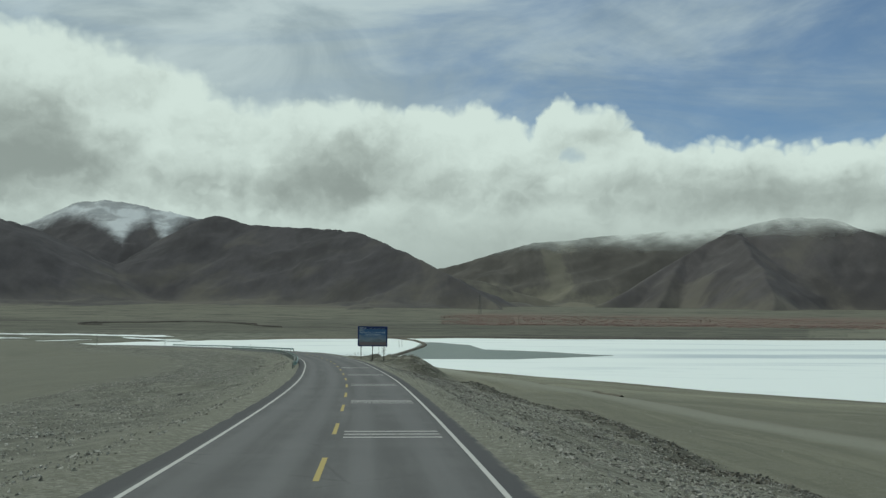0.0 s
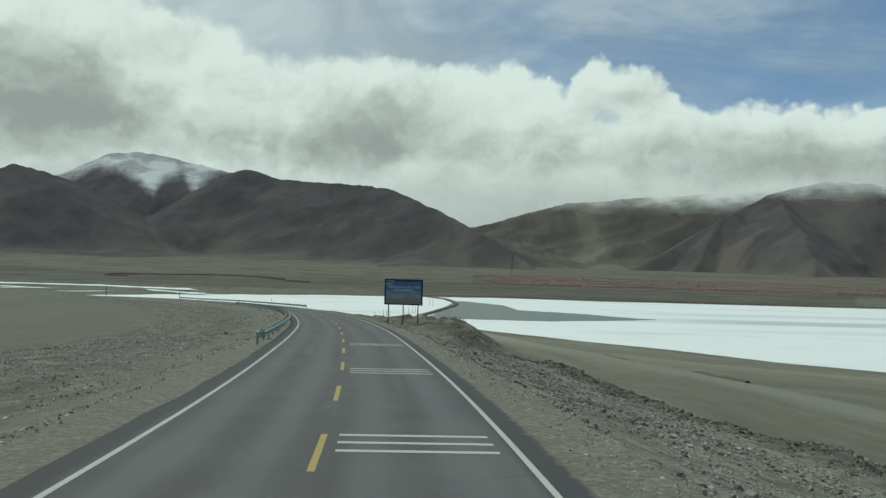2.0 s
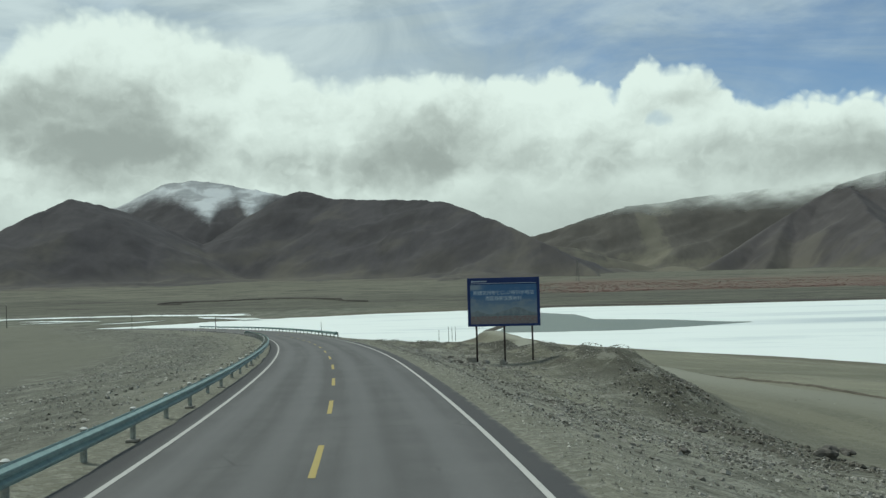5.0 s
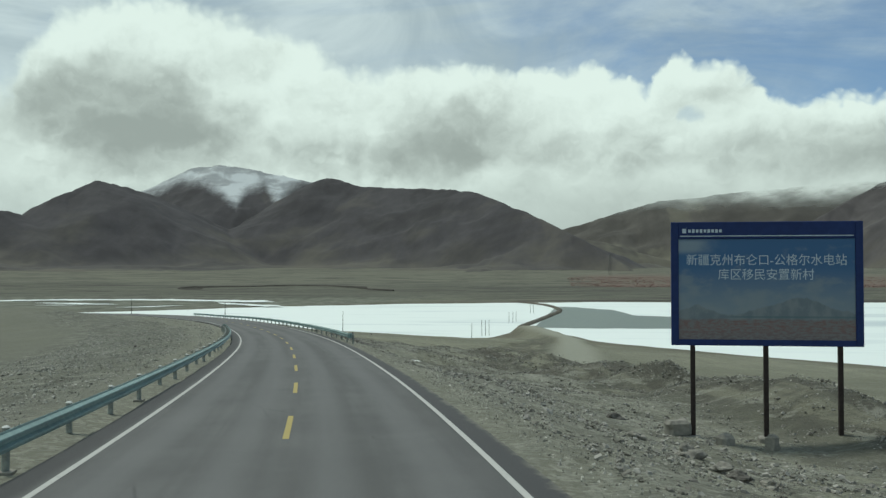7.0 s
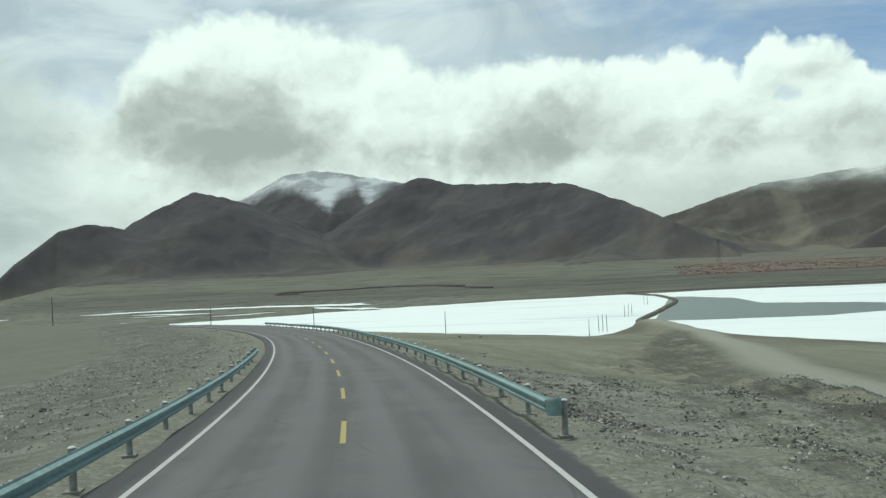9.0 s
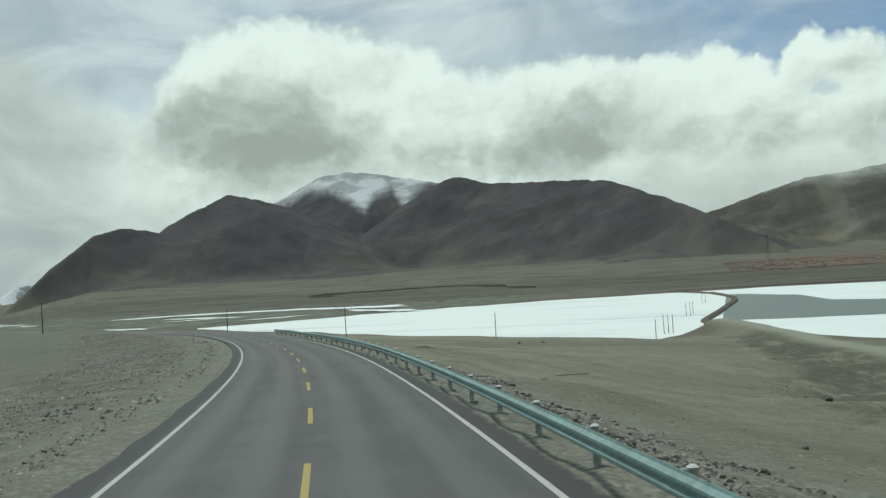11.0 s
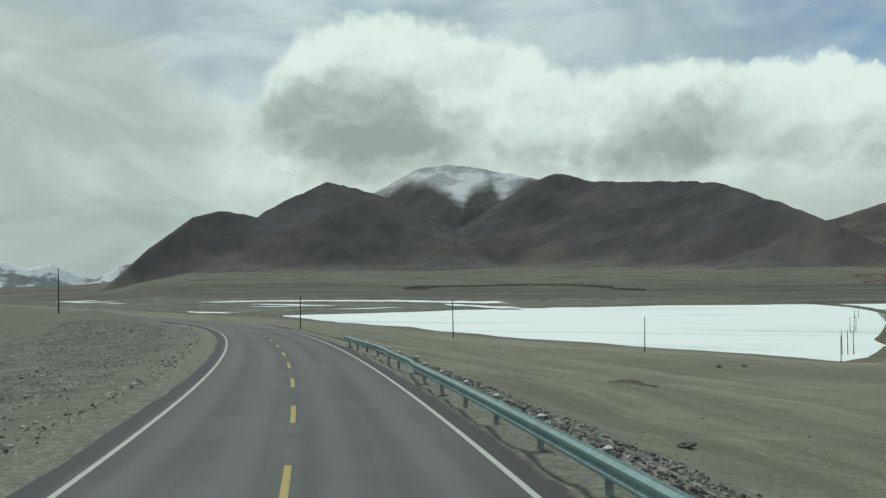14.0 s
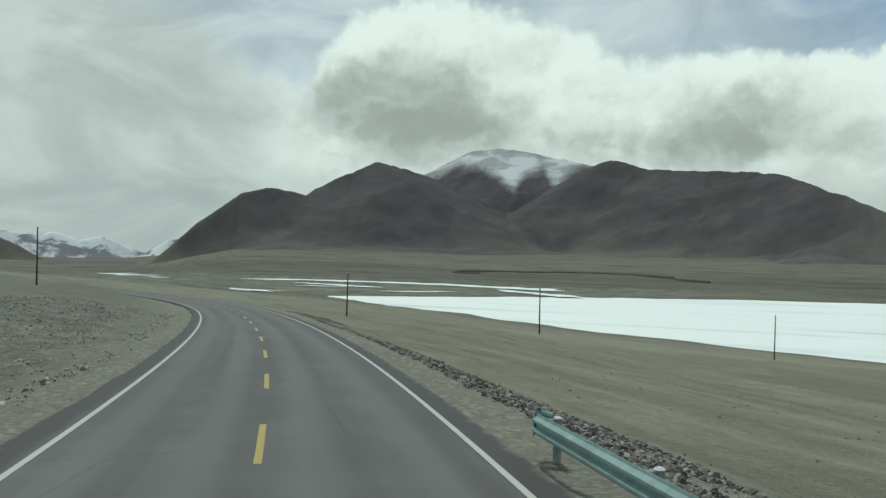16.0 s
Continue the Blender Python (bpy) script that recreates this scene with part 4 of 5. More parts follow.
low_ridge = crest([(0.8, 2.3, 3800), (2.7, 2.05, 3730), (3.9, 1.85, 3730), (6.1, 1.25, 3700), (8.1, 0.8, 3650), (10, 0.2, 3600)])
pyramid = crest([(11.2, 0.0, 2950), (12.2, 0.6, 3050), (14.0, 1.55, 3200), (16.3, 2.95, 3350), (18.4, 4.15, 3450), (20.2, 5.12, 3520), (21.2, 5.4, 3560), (23.2, 5.8, 3560), (25.6, 5.75, 3550), (28.1, 4.85, 3450), (31, 3.5, 3350), (35, 2, 3200)])
spur = crest([(20.4, 5.1, 3500), (21.6, 3.95, 3200), (22.7, 2.5, 2880), (23.2, 1.1, 2650), (23.5, -0.2, 2450)])
side_spur = crest([(17.2, 3.4, 3400), (16.4, 1.6, 3100), (15.6, 0.1, 2850)])
massif("mountain_3", [valley, low_ridge], -10, 44, 2600, 4750, CLOUDED, "pale brown valley side with its top lost in cloud", seed=14, na=480, length=700)
massif("mountain_5", [pyramid, spur, side_spur], 6, 44, 1900, 4300, PYRAMID, "dark pointed mountain with its top lost in cloud", seed=17, na=520, nr=230, length=300, rough=0.8, slope=0.66)
massif("mountain_4", [crest([(-64, 1.5, 4300), (-56, 1.6, 4300), (-50, 1.3, 4300), (-47.9, 0.95, 4350), (-46.3, 0.7, 4400), (-45.6, 0.95, 4400), (-44.1, 0.5, 4450), (-42.7, 0.8, 4450), (-41.3, 0.15, 4450), (-40.5, -0.1, 4450), (-39.2, 0.75, 4450), (-36, 0.9, 4400)])],
       -66, -32, 3900, 4700, FAR_SNOW, "distant snow mountains at the valley's end", base=-66, length=260, rough=1.1, seed=30, na=420, nr=80, slope=0.45)

massif("mountain_6", [crest([(-66, 3.2, 3200), (-56, 2.2, 3200), (-50, 1.2, 3220), (-48.4, 0.8, 3250), (-47.3, 0.35, 3280), (-45.6, -0.5, 3300), (-44.5, -0.8, 3300)])], -68, -43, 2700, 3700, SLOPES,
       "dark bare hill at the valley's far end", base=-58, length=150, rough=0.4, seed=41, na=200, nr=70)

# ---------------------------------------------------------------- road and its markings


def strip(s0, s1, d0, d1, up, thick, step=2.0, wide=1):
    """A solid strip along the road: top and sides."""
    n = max(2, int(round((s1 - s0) / step)) + 1)
    ss = np.linspace(s0, s1, n)
    ds = np.linspace(d0, d1, wide + 1)
    rows = [road_point(ss, d0, up - thick)] + [road_point(ss, d, up) for d in ds] + [road_point(ss, d1, up - thick)]
    return np.stack(rows, 1), [d0, *ds, d1], ss


V, ds, ss = strip(-190, 690, -EDGE + 0.1, EDGE, 0.0, 0.35, 2.0, 8)
rag = (fbm(ss * 0.8, ss * 0 + 3.0, 3, 8) - 0.5) * 0.22
for col in (0, 1):
    V[:, col, :2] -= (rag[:, None] * np.stack([np.interp(ss, S, SIDE[:, 0]), np.interp(ss, S, SIDE[:, 1])], 1))
me = grid_mesh("road", V, ASPHALT, False)
attribute(me, "across", np.tile(np.array(ds), len(ss)))
attribute(me, "run", np.repeat(ss, len(ds)))
road = tagged(new("road", me), "worn grey asphalt two-lane road curving downhill", "road", kind="structure")


def marking(name, s0, s1, d0, d1, mat, step=2.0):
    V, _, _ = strip(s0, s1, d0, d1, 0.006, 0.004, step)
    return part(name, grid_mesh(name, V, mat, False), road)


marking("edge_line", -190, 690, LEFT_LINE - 0.06, LEFT_LINE + 0.06, WHITE_PAINT)
marking("edge_line", -190, 690, RIGHT_LINE - 0.06, RIGHT_LINE + 0.06, WHITE_PAINT)
for k in range(-6, 62):
    c = 10 * k + 1.4 + float(np.interp(k, [2, 10, 16, 27, 31, 36, 39, 62], [0, 0, 2.1, 3.4, 5.0, 5.7, 6.1, 10]))
    marking("lane_dash", c - 2.0, c + 2.0, -0.065, 0.065, YELLOW_PAINT)
for c in (29.4, 45.6, 62.4, 79.3, 97.6):
    for o in (-0.95, 0.0, 0.95):
        marking("rumble_bar", c + o - 0.13, c + o + 0.13, 0.3, 3.28, WHITE_PAINT, 0.2)

# ---------------------------------------------------------------- causeway across the lake
DIRT = plain("dirt_embankment", (0.15, 0.135, 0.105), 0.95, 0.0, 0.8, 0.35, 0.8)
CAUSE_DIRT = plain("wet_dirt", (0.105, 0.095, 0.075), 0.95, 0.0, 0.4, 0.4, 0.8)
DARK_BANK = plain("eroded_bank", (0.06, 0.055, 0.048), 0.95, 0.0, 0.3, 0.35, 0.8)
CAUSEWAY = np.array([(-33, 715), (-37, 745), (-39, 772), (-32, 822), (-23, 900), (-13, 985), (-11, 1040), (-15, 1090), (-25, 1160), (-48, 1225), (-70, 1262)], float)


def embankment(points, crown, height, foot, z0, step=3.0, seed=0, sag=0.0):
    """A raised dirt bank along a line, with uneven sides."""
    seg = np.concatenate([[0], np.cumsum(np.hypot(*np.diff(points, axis=0).T))])
    u = np.arange(0, seg[-1], step)
    c = np.stack([np.interp(u, seg, points[:, 0]), np.interp(u, seg, points[:, 1])], 1)
    for _ in range(6):
        c[1:-1] = (c[:-2] + 2 * c[1:-1] + c[2:]) / 4
    t = np.gradient(c, axis=0)
    n = np.stack([t[:, 1], -t[:, 0]], 1) / np.linalg.norm(t, axis=1)[:, None]
    rows = []
    for k, (o, h) in enumerate(((-foot, -0.6), (-(foot + crown) / 2, height * 0.45), (-crown, height), (-crown * 0.4, height + 0.1), (crown * 0.4, height + 0.1), (crown, height), ((foot + crown) / 2, height * 0.5), (foot, -0.6))):
        w = o * (1 + 0.35 * (fbm(u * 0.06, u * 0 + k, 3, seed + k) - 0.5))
        hh = h * (1 + 0.35 * (fbm(u * 0.08, u * 0 + 7 * k, 3, seed + 9) - 0.5))
        at = c + n * w[:, None]
        floor = ground_height(at[None, :, 0], at[None, :, 1])[0][0] if z0 is None else z0
        rows.append(np.concatenate([at, (floor + hh)[:, None]], 1))
    return np.stack(rows, 1)


tagged(new("ground_causeway", grid_mesh("ground_causeway", embankment(CAUSEWAY, 1.3, 1.5, 3.0, WATER, seed=4), CAUSE_DIRT)), "narrow dirt causeway winding across the frozen lake", "causeway", kind="structure")
OPEN = material("open_lake_water", 0.35)
OPEN[2].inputs["Base Color"].default_value = (0.135, 0.168, 0.145, 1)
OPEN[2].inputs["Specular IOR Level"].default_value = 0.12
bump(OPEN[1], OPEN[2], noise_tex(OPEN[1], obj_coord(OPEN[1]), 0.9, 4), 0.25, 0.3)


def open_water():
    """The thawed patch beside the causeway: a tongue with an uneven edge."""
    a = np.linspace(0, 1, 60)
    near = np.stack([-30 + 190 * a, np.interp(a, [0, 0.15, 0.5, 1], [770, 765, 768, 838]) + 6 * (fbm(a * 14, a * 0, 4, 3) - 0.5)], 1)
    far = np.stack([-14 + 174 * a, np.interp(a, [0, 0.12, 0.3, 0.36, 0.7, 1], [1120, 1110, 1050, 940, 900, 845]) + 26 * (fbm(a * 16, a * 0 + 5, 4, 6) - 0.5)], 1)
    v = np.linspace(0, 1, 8)[:, None, None]
    P = near[None] * (1 - v) + far[None] * v
    return np.concatenate([P, np.full((*P.shape[:2], 1), WATER + 0.05)], 2)


tagged(new("water_open", grid_mesh("water_open", open_water()[:, ::1], OPEN[0])), "grey-green patch of open water between ice sheets", "lake", kind="structure")
SCARP = np.array([(-236, 1440), (-262, 1452), (-300, 1490), (-340, 1516), (-388, 1540), (-430, 1534), (-470, 1510), (-500, 1512), (-530, 1492), (-545, 1498), (-560, 1476), (-552, 1462), (-530, 1460), (-518, 1466)], float)
tagged(new("ground_scarp", grid_mesh("ground_scarp", embankment(SCARP, 0.5, 1.5, 2.6, None, seed=8), DARK_BANK)), "dark eroded river bank on the far plain", "river bank", kind="structure")
SCARP2 = np.array([(-60, 1262), (40, 1296), (160, 1286), (330, 1300), (640, 1342), (1000, 1390)], float)
tagged(new("ground_shore", grid_mesh("ground_shore", embankment(SCARP2, 6.0, 1.6, 13.0, -40, step=6, seed=18), DARK_BANK)), "dark wet bank along the lake's far shore", "river bank", kind="structure")

RILL = np.array([(22, 300), (27, 262), (28.6, 244), (31.9, 229), (31.5, 214), (31, 199), (31.5, 187), (31, 175), (33, 160)], float)
tagged(new("ground_rill", grid_mesh("ground_rill", embankment(RILL, 0.15, 0.2, 0.55, None, step=1.2, seed=28), CAUSE_DIRT)), "low dark ridge of earth along the dirt track", "earth ridge", kind="structure")

# ---------------------------------------------------------------- roadside guardrails
SECTION = [(0.0, 0.43), (0.01, 0.465), (0.085, 0.50), (0.085, 0.535), (0.01, 0.575), (0.01, 0.62), (0.085, 0.66), (0.085, 0.70), (0.01, 0.745), (0.0, 0.785)]


def beam_mesh(s0, s1, d, face, wander, n=5):
    ring = SECTION + [(u - 0.009, v) for u, v in SECTION[::-1]]
    V = []
    for s in np.linspace(s0, s1, n):
        off, drop = wander(s)
        V.append([road_point(s, d + off - face * u, v - 0.06 - drop) for u, v in ring])
    V = np.array(V)
    V = np.concatenate([V, V[:, :1]], 1)
    me = grid_mesh("beam", V, RAIL, False)
    return me


def post_mesh():
    bm = bmesh.new()
    bmesh.ops.create_cone(bm, cap_ends=True, segments=12, radius1=0.07, radius2=0.07, depth=1.38, matrix=Matrix.Translation((0, 0, -0.05)))
    return from_bm("post", bm, POST)


def cap_mesh():
    bm = bmesh.new()
    bmesh.ops.create_cone(bm, cap_ends=True, segments=12, radius1=0.078, radius2=0.04, depth=0.03)
    return from_bm("cap", bm, CAP)


CAP = plain("pale_post_cap", (0.56, 0.57, 0.54), 0.6, 0.0, 8.0, 0.15)
CONCRETE = plain("concrete_footing", (0.24, 0.23, 0.2), 0.9, 0.0, 9.0, 0.25)
POST_ME, CAP_ME = post_mesh(), cap_mesh()
BLOCK_ME = from_bm("spacer", box_bm(0.3, 0.1, 0.2, 0.012), POST)
FOOT_ME = from_bm("footing", box_bm(0.3, 0.3, 0.07, 0.012), CONCRETE)


def end_mesh(s, d, face, way):
    """The rounded fishtail that closes a rail."""
    V = []
    for k in range(9):
        a = math.pi * k / 8
        o, f = 0.16 - 0.16 * math.cos(a), 0.30 * math.sin(a)
        V.append([road_point(s + way * f, d + face * o - face * 0.04, z - 0.06) for z in (0.40, 0.50, 0.60, 0.70, 0.79)])
    V = np.array(V)
    W = V.copy()
    W[:, :, :2] += 0.008
    return grid_mesh("end_terminal", np.concatenate([V, W[:, ::-1], V[:, :1]], 1), RAIL, True)


def guardrail(s0, s1, d_beam, d_post, label, wander=lambda s: (0.0, 0.0), ends=(True, True)):
    face = 1 if d_post > 0 else -1
    base = road_point(s0, d_post)
    rail = tagged(new("guardrail"), label, "guardrail", "roadside guardrails")
    rail.matrix_basis = pose(*base)
    inv = Matrix.Translation(-Vector(base))
    n = int(round((s1 - s0) / 4.2))
    step = (s1 - s0) / n
    for k in range(n):
        part("beam", beam_mesh(s0 + k * step - 0.02, s0 + (k + 1) * step - 0.024, d_beam, face, wander), rail, m=inv)
    for k in range(n + 1):
        s = s0 + k * step
        off, drop = wander(s)
        lean = off * 12
        p = Vector(road_point(s, d_post + off * 0.8)) - Vector(base)
        m = Matrix.Translation(p) @ pose(0, 0, 0, 0, 0, road_turn(s)) @ pose(0, 0, 0, random.uniform(-1, 1), face * lean + random.uniform(-1.2, 1.2), 0)
        post = part("post", POST_ME, rail, m=m)
        part("cap", CAP_ME, post, "pale cap on the post", pose(0, 0, 0.655))
        part("spacer", BLOCK_ME, post, "", pose(-face * 0.19, 0, 0.53))
        part("footing", FOOT_ME, post, "small concrete footing", pose(0, 0, -0.14))
    if ends[0]:
        part("end_terminal", end_mesh(s0 - 0.02, d_beam, face, -1), rail, "rounded end plate", inv)
    if ends[1]:
        part("end_terminal", end_mesh(s1, d_beam, face, 1), rail, "rounded end plate", inv)
    return rail


guardrail(96.2, 271.0, -4.32, -4.68, "blue-green painted steel guardrail on round posts")


def dented(s):
    hit = math.exp(-((s - 370.5) / 2.6) ** 2)
    bow = math.exp(-((s - 380) / 7.0) ** 2)
    return 0.34 * hit + 0.28 * bow, 0.10 * hit


guardrail(232.3, 395.8, 4.44, 4.80, "blue-green steel guardrail with one stretch knocked crooked", dented)

# ---------------------------------------------------------------- the information board
BLUE = plain("dark_blue_board_frame", (0.014, 0.032, 0.125), 0.5, 0.0, 5.0, 0.15, 0.05)
LETTER = plain("pale_lettering", (0.50, 0.58, 0.64), 0.7, 0.0, 8.0, 0.1, 0.0)


def poster_material():
    m, nt, b = material("faded_printed_poster", 0.45)
    g = nd(nt, "ShaderNodeSeparateXYZ", i0=nt.nodes.new("ShaderNodeTexCoord").outputs["Generated"])
    x, z = g.outputs[0], g.outputs[2]
    co = obj_coord(nt)
    n = noise_tex(nt, mapped(nt, co, (0.8, 1, 1.5)), 1.3, 5, 0.55)
    c = mix(nt, smooth(nt, z, 0.25, 0.8), (0.215, 0.275, 0.325), (0.058, 0.14, 0.285))
    c = mix(nt, smooth(nt, ma(nt, "ADD", n, ma(nt, "MULTIPLY", z, -0.35)), 0.27, 0.48, 0, 0.6), c, (0.25, 0.295, 0.32))
    rough = noise_tex(nt, mapped(nt, co, (1.1, 0, 0)), 1.0, 5, 0.6)
    peak = ma(nt, "MULTIPLY_ADD", ma(nt, "ABSOLUTE", ma(nt, "SUBTRACT", x, 0.68)), -0.5, 0.42)
    far = ma(nt, "MULTIPLY_ADD", ma(nt, "ABSOLUTE", ma(nt, "SUBTRACT", x, 0.10)), -0.45, 0.33)
    hill = ma(nt, "MULTIPLY_ADD", ma(nt, "SUBTRACT", rough, 0.5), 0.16, ma(nt, "MAXIMUM", peak, far))
    slope = noise_tex(nt, mapped(nt, co, (2.2, 1, 1.4)), 1.0, 5, 0.6)
    c = mix(nt, smooth(nt, ma(nt, "SUBTRACT", z, hill), -0.012, 0.012, 0.85, 0.0), c, mix(nt, smooth(nt, slope, 0.4, 0.6), (0.15, 0.185, 0.21), (0.215, 0.245, 0.26)))
    tufts = noise_tex(nt, mapped(nt, co, (3.0, 1, 9)), 1.6, 6, 0.65)
    plain_ = mix(nt, smooth(nt, tufts, 0.42, 0.60), (0.20, 0.20, 0.205), (0.205, 0.135, 0.13))
    c = mix(nt, smooth(nt, ma(nt, "MULTIPLY_ADD", ma(nt, "SUBTRACT", rough, 0.5), 0.06, z), 0.185, 0.215, 1.0, 0.0), c, plain_)
    c = mix(nt, ma(nt, "MULTIPLY", smooth(nt, ma(nt, "ABSOLUTE", ma(nt, "SUBTRACT", z, 0.225)), 0.006, 0.014, 0.6, 0.0), smooth(nt, x, 0.22, 0.34)), c, (0.10, 0.17, 0.19))
    c = mix(nt, ma(nt, "MULTIPLY", smooth(nt, z, 0.02, 0.10, 0.8, 0.0), smooth(nt, tufts, 0.5, 0.55)), c, (0.15, 0.145, 0.15))
    bank = ma(nt, "MULTIPLY", smooth(nt, ma(nt, "ABSOLUTE", ma(nt, "SUBTRACT", z, 0.93)), 0.03, 0.10, 1.0, 0.0), smooth(nt, ma(nt, "MULTIPLY_ADD", n, 0.3, x), 0.22, 0.42, 0.7, 0.0))
    c = mix(nt, bank, c, (0.30, 0.36, 0.39))
    link_in(nt, b.inputs["Base Color"], c)
    return m


def text_mesh(body, size, mat):
    cu = bpy.data.curves.new("text", "FONT")
    cu.body, cu.size, cu.extrude, cu.align_x, cu.align_y = body, size, 0.003, "CENTER", "CENTER"
    tmp = new("text", cu)
    bpy.context.view_layer.update()
    me = bpy.data.meshes.new_from_object(tmp.evaluated_get(bpy.context.evaluated_depsgraph_get()))
    bpy.data.objects.remove(tmp)
    me.materials.clear()
    me.materials.append(mat)
    return me


def info_board():
    W, H, low = 6.1, 4.1, 2.62
    sign = tagged(new("information_board"), "dark blue roadside billboard with faded landscape poster on steel posts", "billboard")
    sign.matrix_basis = pose(-11.85, 193.2, -8.15, 0, 0, -1.5)
    part("back_panel", from_bm("back_panel", box_bm(W - 0.06, 0.08, H - 0.06), BLUE), sign, "", pose(0, 0, low + H / 2))
    for x in (-1, 1):
        part("frame_side", from_bm("frame_side", box_bm(0.24, 0.16, H, 0.012), BLUE), sign, "", pose(x * (W / 2 - 0.12), -0.03, low + H / 2))
    part("frame_bottom", from_bm("frame_bottom", box_bm(W - 0.484, 0.16, 0.2, 0.012), BLUE), sign, "", pose(0, -0.03, low + 0.1))
    head = part("header", from_bm("header", box_bm(W - 0.484, 0.155, 0.56, 0.012), BLUE), sign, "dark blue header strip", pose(0, -0.03, low + H - 0.28))
    poster = part("poster", from_bm("poster", box_bm(W - 0.49, 0.02, H - 0.77), poster_material()), sign, "faded blue landscape print", pose(0, -0.055, low + 0.2 + (H - 0.77) / 2))
    part("header_line", from_bm("header_line", box_bm(5.5, 0.006, 0.03), LETTER), head, "thin pale line", pose(0, -0.082, -0.19))
    part("emblem", from_bm("emblem", box_bm(0.13, 0.006, 0.15, 0.002), LETTER), head, "small pale emblem", pose(-2.62, -0.082, -0.02))
    for k in range(9):
        part("letter_bar", from_bm("letter_bar", box_bm(0.085, 0.006, 0.1 + 0.02 * (k % 2)), LETTER), head, "", pose(-2.45 + 0.125 * k, -0.082, -0.02))
    top = (H - 0.77) / 2
    line1 = text_mesh("新疆克州布仑口-公格尔水电站", 0.40, LETTER)
    line2 = text_mesh("库区移民安置新村", 0.40, LETTER)
    for me, width, z in ((line1, 5.1, top - 0.72), (line2, 3.05, top - 1.20)):
        xs = [v.co.x for v in me.vertices]
        k = width / max(0.01, max(xs) - min(xs))
        part("lettering", me, poster, "pale printed lettering", pose(0, -0.012, z, 90) @ Matrix.Diagonal((k, 1.0, 1.0, 1)))
    for x in (-2.35, 0.0, 2.35):
        part("post", from_bm("post", box_bm(0.15, 0.15, low + 1.0, 0.01), STEEL), sign, "", pose(x, 0.06, (low + 1.0) / 2 - 0.9))
        part("footing", from_bm("footing", box_bm(0.5, 0.5, 0.5, 0.05), CONCRETE), sign, "rough concrete footing", pose(x, 0.06, -0.62))
    return sign


info_board()



def concrete_block(x, y, size, turn, label):
    """A broken, round-cornered lump of concrete."""
    bm = box_bm(*size, 0.11)
    bmesh.ops.subdivide_edges(bm, edges=bm.edges[:], cuts=1, use_grid_fill=True)
    for v in bm.verts:
        v.co += Vector((0.09, 0.09, 0.07)) * noise.noise(v.co * 3.0 + Vector((x, y, 0)))
    ob = tagged(new("concrete_block", from_bm("concrete_block", bm, CONCRETE)), label, "concrete block", "concrete blocks by the billboard")
    ob.matrix_basis = pose(x, y, ground_z(x, y) + size[2] * 0.36, 3, -4, turn)


concrete_block(-14.7, 193.3, (0.78, 0.6, 0.6), 14, "large broken concrete block at the billboard's post")
concrete_block(-12.0, 191.7, (0.38, 0.34, 0.6), -20, "upright pale concrete block before the billboard")
concrete_block(-13.4, 192.0, (0.6, 0.45, 0.4), 40, "low broken concrete block before the billboard")

# ---------------------------------------------------------------- poles and pylon


def pole(x, y, z, h, r=0.14, lean=0.0, arm=True):
    p = tagged(new("utility_pole"), "bare dark wooden utility pole on the gravel slope", "utility pole", "utility poles above the lake")
    p.matrix_basis = pose(x, y, z, lean * 0.4, lean, random.uniform(0, 60))
    bm = bmesh.new()
    bmesh.ops.create_cone(bm, cap_ends=True, segments=10, radius1=r, radius2=r * 0.66, depth=h + 1.2, matrix=Matrix.Translation((0, 0, (h + 1.2) / 2 - 1.2)))
    part("shaft", from_bm("shaft", bm, WOOD, True), p)
    if arm:
        pin = bmesh.new()
        bmesh.ops.create_cone(pin, cap_ends=True, segments=8, radius1=0.05, radius2=0.07, depth=0.22)
        me = from_bm("insulator", pin, CAP)
        part("insulator", me, p, "small pale insulator", pose(r * 0.8, 0, h - 0.2))
        part("insulator", me, p, "small pale insulator", pose(-r * 0.8, 0, h - 0.2))
    return p


for x, y, z, h, l in ((-113.0, 578.7, -30.4, 9.0, 0.4), (-152.9, 535.8, -24.4, 8.6, -0.3), (-185.4, 518.6, -21.7, 7.9, 0.2), (-220.0, 477.4, -17.1, 9.7, -1.4)):
    pole(x, y, ground_z(x, y), z + h - ground_z(x, y), 0.15, l)
for x, y, h in ((-60.5, 652, 9.3), (-58.2, 693, 8.8), (-56.2, 694, 8.8), (-54.2, 695, 8.8), (-48.4, 819, 7.8), (-46.1, 828, 7.8), (-44.4, 842, 7.4), (-37, 976, 7.5), (-34.4, 982, 7.5)):
    q = pole(x, y, WATER, h, 0.16, random.uniform(-0.8, 0.8), False)
    tagged(q, "thin dark pole standing in the lake ice", "pole", "poles in the lake")


